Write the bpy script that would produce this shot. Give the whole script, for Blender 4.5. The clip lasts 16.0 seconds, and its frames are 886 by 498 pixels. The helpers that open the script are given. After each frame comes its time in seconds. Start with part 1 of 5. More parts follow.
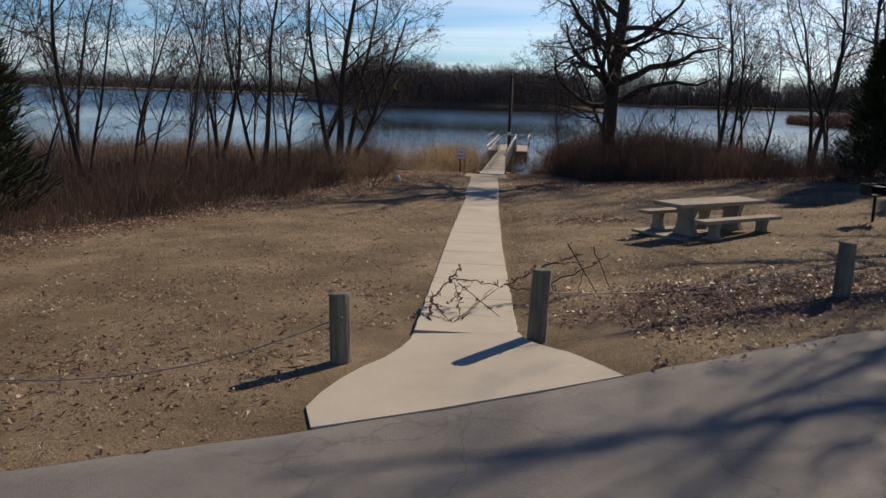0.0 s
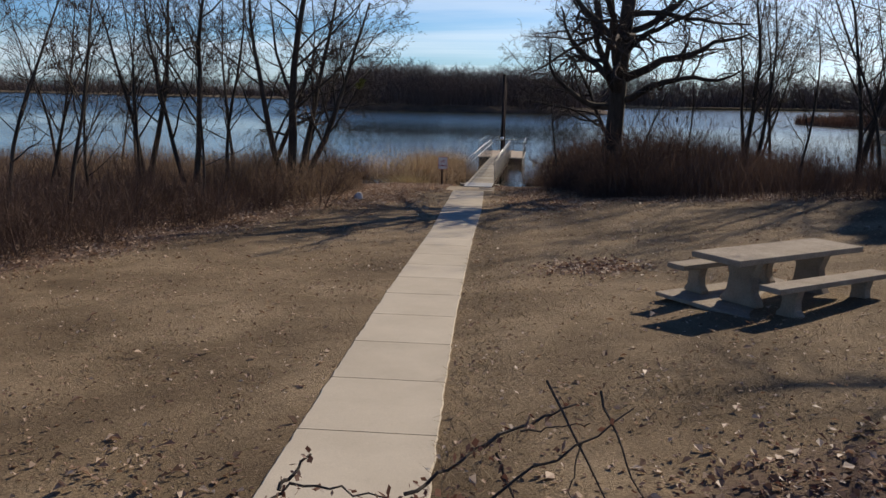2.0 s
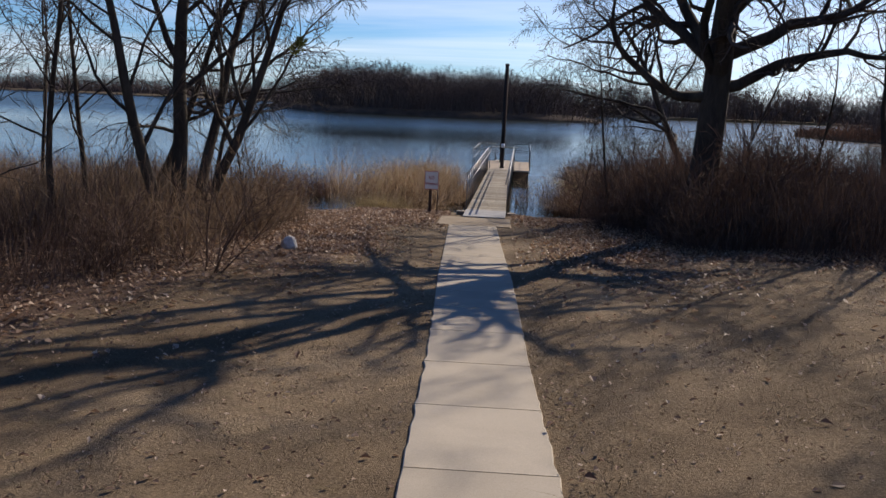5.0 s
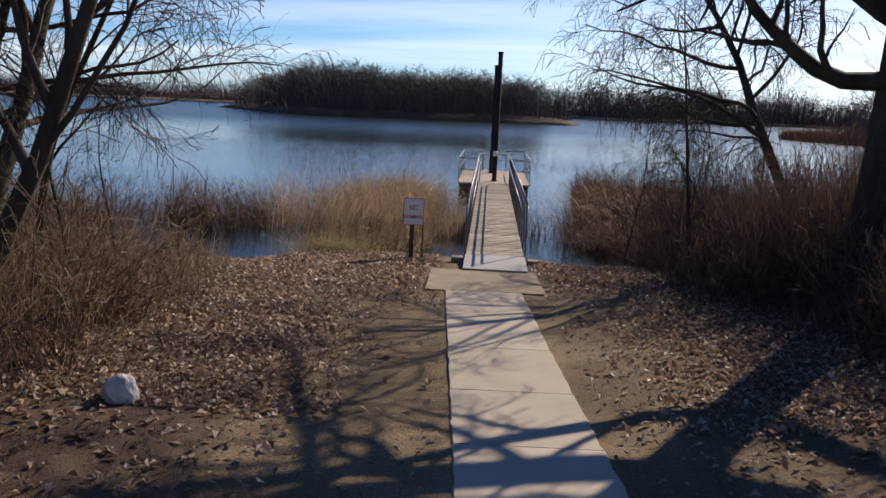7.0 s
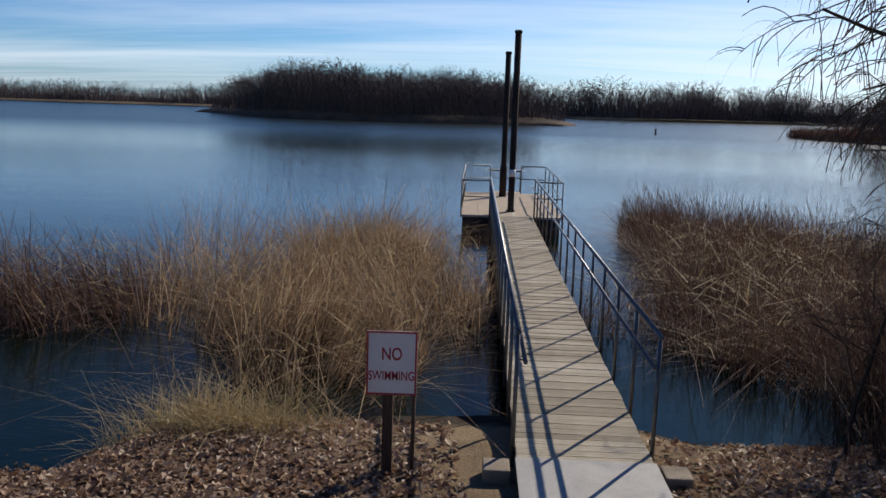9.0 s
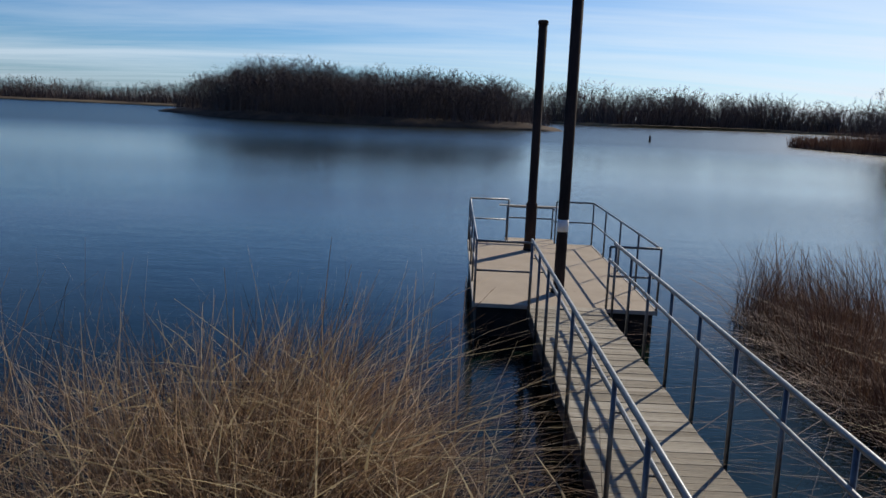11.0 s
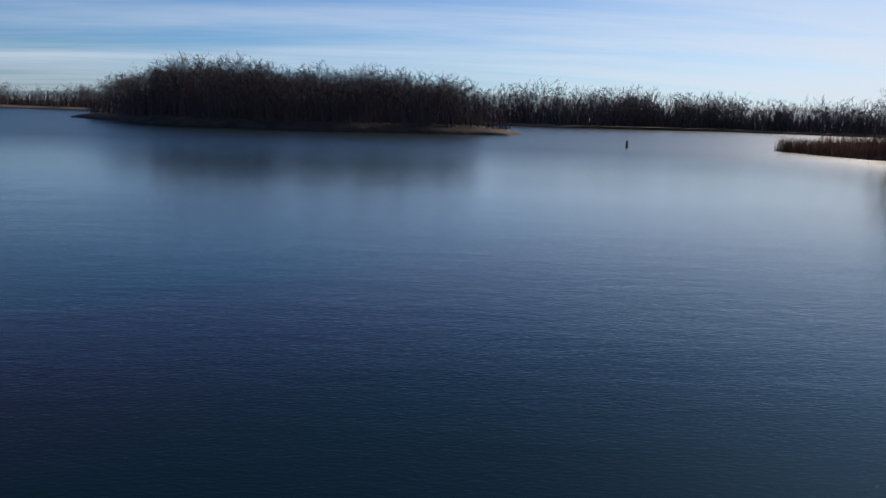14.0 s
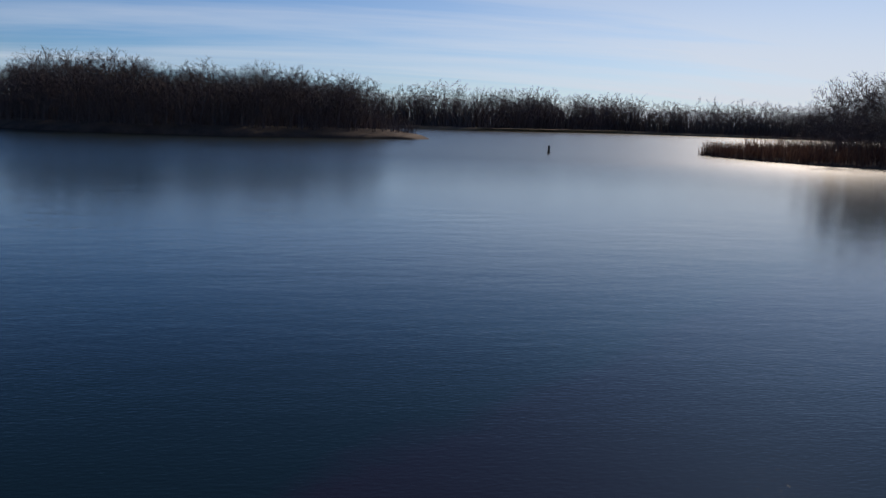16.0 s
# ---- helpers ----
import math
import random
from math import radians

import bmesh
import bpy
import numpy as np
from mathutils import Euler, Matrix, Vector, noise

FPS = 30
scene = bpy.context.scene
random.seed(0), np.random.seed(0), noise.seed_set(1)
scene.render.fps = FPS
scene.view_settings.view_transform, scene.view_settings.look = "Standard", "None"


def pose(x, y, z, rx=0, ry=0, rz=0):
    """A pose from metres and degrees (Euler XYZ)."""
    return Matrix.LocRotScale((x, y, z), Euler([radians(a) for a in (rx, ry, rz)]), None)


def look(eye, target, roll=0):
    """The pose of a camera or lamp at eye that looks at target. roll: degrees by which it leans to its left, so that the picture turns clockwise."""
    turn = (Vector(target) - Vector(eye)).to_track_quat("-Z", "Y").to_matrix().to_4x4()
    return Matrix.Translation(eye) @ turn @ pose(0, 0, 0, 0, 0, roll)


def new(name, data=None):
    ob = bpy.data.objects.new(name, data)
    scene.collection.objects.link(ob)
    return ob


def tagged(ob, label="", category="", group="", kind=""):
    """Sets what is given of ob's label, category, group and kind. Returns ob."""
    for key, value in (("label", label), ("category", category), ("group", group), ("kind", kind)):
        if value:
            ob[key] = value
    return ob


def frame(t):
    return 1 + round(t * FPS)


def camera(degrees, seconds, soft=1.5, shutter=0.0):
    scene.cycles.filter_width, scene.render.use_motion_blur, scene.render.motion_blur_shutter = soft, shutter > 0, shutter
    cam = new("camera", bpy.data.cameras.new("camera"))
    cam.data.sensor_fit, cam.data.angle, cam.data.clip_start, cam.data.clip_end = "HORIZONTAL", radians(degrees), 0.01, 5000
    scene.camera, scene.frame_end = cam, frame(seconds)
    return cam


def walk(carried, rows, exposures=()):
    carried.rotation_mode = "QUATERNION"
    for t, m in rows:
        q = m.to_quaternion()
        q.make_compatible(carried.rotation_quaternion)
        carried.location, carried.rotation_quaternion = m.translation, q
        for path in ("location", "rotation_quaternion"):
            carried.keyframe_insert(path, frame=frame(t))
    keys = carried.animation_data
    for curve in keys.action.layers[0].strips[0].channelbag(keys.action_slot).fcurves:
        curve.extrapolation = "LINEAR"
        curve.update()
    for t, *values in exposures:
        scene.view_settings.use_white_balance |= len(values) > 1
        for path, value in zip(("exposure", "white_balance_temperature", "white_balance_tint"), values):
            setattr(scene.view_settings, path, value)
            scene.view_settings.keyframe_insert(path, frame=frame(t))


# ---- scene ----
cam = camera(55.4, 16.0)
PATH = [
    (0, (0.036, 0.089, 2.57), (-0.103, 2.049, 2.2), 1.9),
    (0.5, (0.637, 1.766, 2.544), (0.496, 3.727, 2.177), 1.6),
    (1, (0.91, 3.394, 2.522), (0.764, 5.355, 2.157), 1.3),
    (1.5, (0.873, 5.058, 2.477), (0.726, 7.019, 2.113), 1.3),
    (2, (0.68, 6.807, 2.429), (0.534, 8.768, 2.066), 1.4),
    (2.5, (0.436, 8.949, 2.335), (0.289, 10.911, 1.975), 1.5),
    (3, (0.161, 11.304, 2.247), (0.017, 13.267, 1.892), 1.7),
    (3.5, (-0.091, 13.753, 2.107), (-0.229, 15.717, 1.755), 2.2),
    (4, (-0.349, 16.204, 1.93), (-0.465, 18.17, 1.58), 2.6),
    (6.5, (-1.502, 27.145, 1.455), (-1.542, 29.115, 1.115), 2.4),
    (7, (-1.715, 29.929, 1.419), (-1.731, 31.9, 1.081), 2.6),
    (7.5, (-1.801, 32.377, 1.434), (-1.819, 34.349, 1.097), 2.2),
    (8, (-1.973, 35.241, 1.399), (-1.97, 37.212, 1.065), 2.5),
    (8.5, (-2.069, 38.191, 1.371), (-2.058, 40.163, 1.038), 2.1),
    (9, (-2.163, 41.247, 1.386), (-2.152, 43.219, 1.052), 1.9),
    (11.5, (-2.600, 56.925, 1.300), (-2.512, 58.897, 0.977), 2.5),
    (12, (-2.575, 60.36, 1.335), (-2.472, 62.332, 1.013), 2.2),
    (12.5, (-2.555, 63.37, 1.455), (-2.440, 65.341, 1.136), 2.3),
    (13, (-2.520, 66.79, 1.485), (-2.384, 68.76, 1.167), 2.3),
    (13.5, (-2.490, 70.250, 1.520), (-2.330, 72.218, 1.199), 2.6),
    (14, (-2.56, 73.575, 1.596), (-2.367, 75.54, 1.279), 2.1),
    (14.5, (-2.557, 76.865, 1.618), (-2.293, 78.822, 1.302), 2.0),
    (15, (-2.625, 80.226, 1.639), (-2.287, 82.172, 1.326), 1.9),
    (15.5, (-2.715, 83.64, 1.655), (-2.337, 85.579, 1.344), 1.9),
    (16, (-2.798, 87.063, 1.664), (-2.364, 88.992, 1.36), 2.0),
]
EXPOSURES = [(0, 0.05, 7250, 13), (4, 0.02, 6700, 14), (6.5, 0.24, 7000, 18), (8.5, 0.02, 6700, 13), (11.5, -0.28, 6500, 10), (13.5, -0.36, 6580, 13), (16, -0.53, 6750, 16)]
SKY_STRENGTH, SUN_POWER = 0.088, 4.8
SKY_TINT, CLOUD = (0.50, 0.87, 1.43), (10.4, 11.6, 12.9)
walk(cam, [(t, look(eye, target, roll)) for t, eye, target, roll in PATH], EXPOSURES)

# ---- sky and sun ----
SUN_AZ, SUN_EL = 37.0, 30.0          # degrees clockwise from +y, degrees above the horizon
world = bpy.data.worlds.new("sky")
scene.world = world
world.use_nodes = True
wn, wl = world.node_tree.nodes, world.node_tree.links
wn.clear()


def node(nodes, kind, **values):
    n = nodes.new(kind)
    for key, value in values.items():
        if key in n.inputs:
            n.inputs[key].default_value = value
        else:
            n.inputs[key.replace("_", " ")].default_value = value
    return n


def math_node(nodes, links, op, a, b):
    n = nodes.new("ShaderNodeMath")
    n.operation = op
    for i, v in enumerate((a, b)):
        if isinstance(v, (int, float)):
            n.inputs[i].default_value = v
        else:
            links.new(v, n.inputs[i])
    return n.outputs[0]


def ramp_node(nodes, links, fac, stops):
    n = nodes.new("ShaderNodeValToRGB")
    while len(n.color_ramp.elements) < len(stops):
        n.color_ramp.elements.new(0.5)
    for e, (p, c) in zip(n.color_ramp.elements, stops):
        e.position, e.color = p, (*c, 1) if len(c) == 3 else c
    links.new(fac, n.inputs[0])
    return n.outputs[0]


def mix_node(nodes, links, kind, fac, a, b):
    n = nodes.new("ShaderNodeMix")
    n.data_type, n.blend_type = "RGBA", kind
    for sock, v in ((n.inputs[0], fac), (n.inputs[6], a), (n.inputs[7], b)):
        if isinstance(v, (int, float)):
            sock.default_value = v
        elif isinstance(v, tuple):
            sock.default_value = (*v, 1)
        else:
            links.new(v, sock)
    return n.outputs[2]


sky = wn.new("ShaderNodeTexSky")
sky.sky_type, sky.sun_disc = "NISHITA", False
sky.sun_elevation, sky.sun_rotation = radians(SUN_EL), radians(SUN_AZ)
sky.air_density, sky.dust_density, sky.ozone_density = 1.0, 0.6, 2.5
wc = wn.new("ShaderNodeTexCoord")
sep = wn.new("ShaderNodeSeparateXYZ")
wl.new(wc.outputs["Generated"], sep.inputs[0])
lift = math_node(wn, wl, "ADD", math_node(wn, wl, "MAXIMUM", sep.outputs[2], 0.0), 0.10)
flat = wn.new("ShaderNodeCombineXYZ")
wl.new(math_node(wn, wl, "DIVIDE", sep.outputs[0], lift), flat.inputs[0])
wl.new(math_node(wn, wl, "DIVIDE", sep.outputs[1], lift), flat.inputs[1])
wm = wn.new("ShaderNodeMapping")
wm.inputs["Rotation"].default_value = (0, 0, radians(-9))
wm.inputs["Scale"].default_value = (0.16, 0.85, 1)
wm.inputs["Location"].default_value = (0.35, 0.2, 0)
wl.new(flat.outputs[0], wm.inputs[0])
cirrus = node(wn, "ShaderNodeTexNoise", Scale=1.0, Detail=9.0, Roughness=0.58, Distortion=0.5)
wl.new(wm.outputs[0], cirrus.inputs[0])
veil = ramp_node(wn, wl, cirrus.outputs[0], [(0.40, (0, 0, 0)), (0.64, (1, 1, 1))])
# the thin veil thickens towards the sun's side
side = math_node(wn, wl, "ADD", math_node(wn, wl, "MULTIPLY", sep.outputs[0], 1.0), 0.12)
side = math_node(wn, wl, "MAXIMUM", math_node(wn, wl, "MINIMUM", side, 0.8), 0.0)
veil = math_node(wn, wl, "MINIMUM", math_node(wn, wl, "ADD", math_node(wn, wl, "MULTIPLY", veil, 0.58), side), 0.95)
# and thins out overhead
low = ramp_node(wn, wl, sep.outputs[2], [(0.0, (1, 1, 1)), (0.08, (0.85, 0.85, 0.85)), (0.22, (0.10, 0.10, 0.10)), (0.4, (0.0, 0.0, 0.0))])
veil = math_node(wn, wl, "MULTIPLY", veil, low)
sky_tint = mix_node(wn, wl, "MULTIPLY", 1.0, sky.outputs[0], SKY_TINT)
deep = ramp_node(wn, wl, sep.outputs[2], [(0.05, (1, 1, 1)), (0.32, (0.38, 0.45, 0.44)), (0.8, (0.56, 0.62, 0.70))])
sky_tint = mix_node(wn, wl, "MULTIPLY", 1.0, sky_tint, deep)
clouded = mix_node(wn, wl, "MIX", veil, sky_tint, CLOUD)
bg = wn.new("ShaderNodeBackground")
wl.new(clouded, bg.inputs[0])
bg.inputs[1].default_value = SKY_STRENGTH
wo = wn.new("ShaderNodeOutputWorld")
wl.new(bg.outputs[0], wo.inputs[0])

sun_way = Vector((math.sin(radians(SUN_AZ)) * math.cos(radians(SUN_EL)), math.cos(radians(SUN_AZ)) * math.cos(radians(SUN_EL)), math.sin(radians(SUN_EL))))
sun = new("sun", bpy.data.lights.new("sun", "SUN"))
sun.data.energy, sun.data.angle, sun.data.color = SUN_POWER, radians(0.55), (1.0, 0.90, 0.76)
sun.matrix_world = look(tuple(sun_way * 100), (0, 0, 0))

# ---- materials ----


def material(name, stops, scale=3.0, rough=0.85, bump=0.3, bump_scale=40.0, fine=0.35, metal=0.0, stretch=(1, 1, 1), island=0.0, objrand=0.0, spec=0.3, world_space=False, thin=0.0):
    """Two scales of noise over a colour ramp, with fine relief; island or objrand: how far each loose piece differs."""
    m = bpy.data.materials.new(name)
    m.use_nodes = True
    n, l = m.node_tree.nodes, m.node_tree.links
    b = n["Principled BSDF"]
    tc = n.new("ShaderNodeTexCoord")
    if world_space:
        geo = n.new("ShaderNodeNewGeometry")
        src = geo.outputs["Position"]
    else:
        src = tc.outputs["Object"]
    mp = n.new("ShaderNodeMapping")
    mp.inputs["Scale"].default_value = stretch
    l.new(src, mp.inputs[0])
    big = node(n, "ShaderNodeTexNoise", Scale=scale, Detail=5.0, Roughness=0.6)
    small = node(n, "ShaderNodeTexNoise", Scale=bump_scale, Detail=4.0, Roughness=0.65)
    l.new(mp.outputs[0], big.inputs[0])
    l.new(mp.outputs[0], small.inputs[0])
    fac = big.outputs[0]
    if island:
        geo2 = n.new("ShaderNodeNewGeometry")
        fac = math_node(n, l, "ADD", math_node(n, l, "MULTIPLY", fac, 1 - island), math_node(n, l, "MULTIPLY", geo2.outputs["Random Per Island"], island))
    if objrand:
        oi = n.new("ShaderNodeObjectInfo")
        fac = math_node(n, l, "ADD", math_node(n, l, "MULTIPLY", fac, 1 - objrand), math_node(n, l, "MULTIPLY", oi.outputs["Random"], objrand))
    col = ramp_node(n, l, fac, stops)
    grain = ramp_node(n, l, small.outputs[0], [(0.25, (1 - fine,) * 3), (0.75, (1 + fine * 0.4,) * 3)])
    l.new(mix_node(n, l, "MULTIPLY", 1.0, col, grain), b.inputs["Base Color"])
    b.inputs["Roughness"].default_value = rough
    b.inputs["Metallic"].default_value = metal
    b.inputs["Specular IOR Level"].default_value = spec
    if thin:
        tr = n.new("ShaderNodeBsdfTranslucent")
        l.new(b.inputs["Base Color"].links[0].from_socket, tr.inputs[0])
        ms = n.new("ShaderNodeMixShader")
        ms.inputs[0].default_value = thin
        l.new(b.outputs[0], ms.inputs[1])
        l.new(tr.outputs[0], ms.inputs[2])
        l.new(ms.outputs[0], n["Material Output"].inputs[0])
    if bump:
        bp = n.new("ShaderNodeBump")
        bp.inputs["Strength"].default_value = bump
        bp.inputs["Distance"].default_value = 0.02
        l.new(small.outputs[0], bp.inputs["Height"])
        l.new(bp.outputs[0], b.inputs["Normal"])
    return m


BARK = material("bark", [(0.3, (0.035, 0.028, 0.023)), (0.7, (0.10, 0.085, 0.07))], 2.0, 0.95, 0.8, 14.0, stretch=(1, 1, 0.3))
TWIG = material("twig", [(0.2, (0.05, 0.038, 0.032)), (0.8, (0.13, 0.10, 0.08))], 1.0, 0.9, 0.0, 9.0, island=0.5)
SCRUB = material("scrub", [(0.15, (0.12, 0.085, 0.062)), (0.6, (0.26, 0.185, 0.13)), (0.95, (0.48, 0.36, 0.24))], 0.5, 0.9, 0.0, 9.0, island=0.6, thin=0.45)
# scrub again, its colour darkened for the backlit, shaded parts of the thicket
SHADED_SCRUB = material("shaded_scrub", [(0.15, (0.075, 0.05, 0.042)), (0.6, (0.135, 0.088, 0.07)), (0.95, (0.27, 0.185, 0.14))], 0.5, 0.9, 0.0, 9.0, island=0.6, thin=0.25)
FAR_TWIG = material("far_twig", [(0.2, (0.095, 0.074, 0.072)), (0.8, (0.21, 0.16, 0.145))], 0.2, 0.95, 0.0, 2.0, island=0.5)
EVERGREEN = material("evergreen", [(0.2, (0.02, 0.03, 0.014)), (0.8, (0.06, 0.075, 0.03))], 0.8, 0.8, 0.0, 8.0, island=0.6)
MISTLETOE = material("mistletoe", [(0.2, (0.10, 0.12, 0.03)), (0.8, (0.22, 0.22, 0.05))], 2.0, 0.7, 0.0, 8.0, island=0.5)
REED = material("reed", [(0.12, (0.10, 0.06, 0.042)), (0.55, (0.37, 0.24, 0.14)), (0.92, (0.72, 0.56, 0.38))], 0.35, 0.75, 0.0, 9.0, island=0.8, thin=0.45)
RED_REED = material("red_reed", [(0.12, (0.07, 0.036, 0.026)), (0.55, (0.145, 0.074, 0.05)), (0.92, (0.36, 0.225, 0.14))], 0.35, 0.75, 0.0, 9.0, island=0.65, thin=0.15)
STRAW = material("straw", [(0.1, (0.30, 0.22, 0.10)), (0.9, (0.62, 0.50, 0.28))], 0.5, 0.75, 0.0, 9.0, island=0.65, thin=0.25)
GRASS = material("grass", [(0.1, (0.12, 0.092, 0.055)), (0.5, (0.22, 0.168, 0.102)), (0.9, (0.38, 0.30, 0.19))], 0.4, 0.85, 0.0, 9.0, island=0.55, thin=0.25)
LEAF = material("leaf", [(0.05, (0.16, 0.09, 0.055)), (0.45, (0.34, 0.215, 0.14)), (0.8, (0.52, 0.38, 0.27)), (0.98, (0.72, 0.61, 0.50))], 0.6, 0.55, 0.0, 60.0, island=0.85, spec=0.4, thin=0.35)
DARK_LEAF = material("dark_leaf", [(0.05, (0.09, 0.04, 0.03)), (0.6, (0.19, 0.095, 0.068)), (0.97, (0.32, 0.22, 0.18))], 0.6, 0.5, 0.0, 60.0, island=0.85, spec=0.4, thin=0.35)
CONCRETE = material("concrete", [(0.25, (0.42, 0.37, 0.29)), (0.75, (0.56, 0.50, 0.40))], 1.3, 0.9, 0.25, 90.0, 0.22, objrand=0.25, world_space=True)
GREY_CONCRETE = material("grey_concrete", [(0.25, (0.26, 0.215, 0.165)), (0.75, (0.42, 0.36, 0.285))], 3.5, 0.95, 0.5, 60.0, 0.4)
SANDY = material("sandy_concrete", [(0.25, (0.27, 0.215, 0.15)), (0.75, (0.42, 0.35, 0.25))], 2.2, 0.95, 0.4, 50.0, 0.35)
PLATE = material("plate", [(0.25, (0.36, 0.36, 0.35)), (0.75, (0.50, 0.50, 0.48))], 2.5, 0.7, 0.2, 60.0, 0.25)
DECK = material("deck_coat", [(0.25, (0.40, 0.33, 0.245)), (0.75, (0.50, 0.415, 0.315))], 1.2, 0.85, 0.2, 160.0, 0.18)
STRIP = material("strip", [(0.25, (0.46, 0.43, 0.37)), (0.75, (0.60, 0.56, 0.49))], 3.0, 0.75, 0.1, 80.0, 0.2)
PLANK = material("plank", [(0.15, (0.27, 0.235, 0.175)), (0.5, (0.42, 0.375, 0.29)), (0.85, (0.56, 0.51, 0.41))], 3.0, 0.9, 0.5, 30.0, 0.4, objrand=0.55, stretch=(0.25, 3, 1))
POST_WOOD = material("post_wood", [(0.25, (0.12, 0.105, 0.078)), (0.75, (0.26, 0.232, 0.175))], 5.0, 0.95, 0.8, 30.0, 0.45, stretch=(1, 1, 0.12))
DARK_WOOD = material("dark_wood", [(0.25, (0.07, 0.045, 0.035)), (0.75, (0.15, 0.10, 0.075))], 5.0, 0.9, 0.5, 30.0, 0.4, stretch=(1, 1, 0.15))
STEEL = material("galvanised_steel", [(0.3, (0.11, 0.118, 0.13)), (0.7, (0.21, 0.222, 0.24))], 6.0, 0.42, 0.1, 50.0, 0.25, metal=0.75, spec=0.5)
RUST_STEEL = material("pile_steel", [(0.3, (0.028, 0.022, 0.02)), (0.7, (0.075, 0.052, 0.045))], 3.0, 0.9, 0.2, 30.0, 0.35, metal=0.0, stretch=(1, 1, 0.25), spec=0.12)
BLACK_IRON = material("black_iron", [(0.3, (0.012, 0.011, 0.011)), (0.7, (0.035, 0.03, 0.028))], 8.0, 0.7, 0.2, 40.0, 0.3, metal=0.3)
CABLE = material("cable", [(0.3, (0.22, 0.20, 0.18)), (0.7, (0.38, 0.36, 0.33))], 8.0, 0.5, 0.0, 40.0, 0.3, metal=0.5)
WHITE_PAINT = material("white_paint", [(0.3, (0.80, 0.81, 0.83)), (0.7, (0.88, 0.89, 0.90))], 4.0, 0.55, 0.05, 40.0, 0.1)
RED_PAINT = material("red_paint", [(0.3, (0.34, 0.035, 0.05)), (0.7, (0.46, 0.06, 0.07))], 9.0, 0.55, 0.0, 40.0, 0.15)
FLOAT = material("float_black", [(0.3, (0.012, 0.012, 0.013)), (0.7, (0.04, 0.038, 0.036))], 3.0, 0.75, 0.2, 30.0, 0.3)
ROCK = material("pale_rock", [(0.25, (0.48, 0.45, 0.42)), (0.75, (0.74, 0.72, 0.69))], 4.0, 0.9, 0.6, 18.0, 0.3)
SHORE = material("shore_earth", [(0.25, (0.05, 0.034, 0.026)), (0.75, (0.15, 0.10, 0.068))], 0.25, 0.95, 0.3, 3.0, 0.4)
PALE_SHORE = material("pale_shore", [(0.25, (0.10, 0.075, 0.045)), (0.75, (0.22, 0.17, 0.10))], 0.1, 0.95, 0.3, 2.0, 0.3)


def asphalt_material():
    m = material("asphalt", [(0.25, (0.15, 0.139, 0.126)), (0.75, (0.255, 0.238, 0.215))], 0.8, 0.85, 0.5, 130.0, 0.45)
    n, l = m.node_tree.nodes, m.node_tree.links
    b = n["Principled BSDF"]
    tc = n.new("ShaderNodeTexCoord")
    wob = node(n, "ShaderNodeTexNoise", Scale=1.7, Detail=4.0)
    l.new(tc.outputs["Object"], wob.inputs[0])
    mixv = mix_node(n, l, "LINEAR_LIGHT", 0.35, tc.outputs["Object"], wob.outputs[1])
    vor = node(n, "ShaderNodeTexVoronoi", Scale=0.42)
    vor.feature = "DISTANCE_TO_EDGE"
    l.new(mixv, vor.inputs[0])
    crack = ramp_node(n, l, vor.outputs[0], [(0.0, (0.35, 0.35, 0.35)), (0.007, (1, 1, 1))])
    old = b.inputs["Base Color"].links[0].from_socket
    l.new(mix_node(n, l, "MULTIPLY", 0.4, old, crack), b.inputs["Base Color"])
    return m


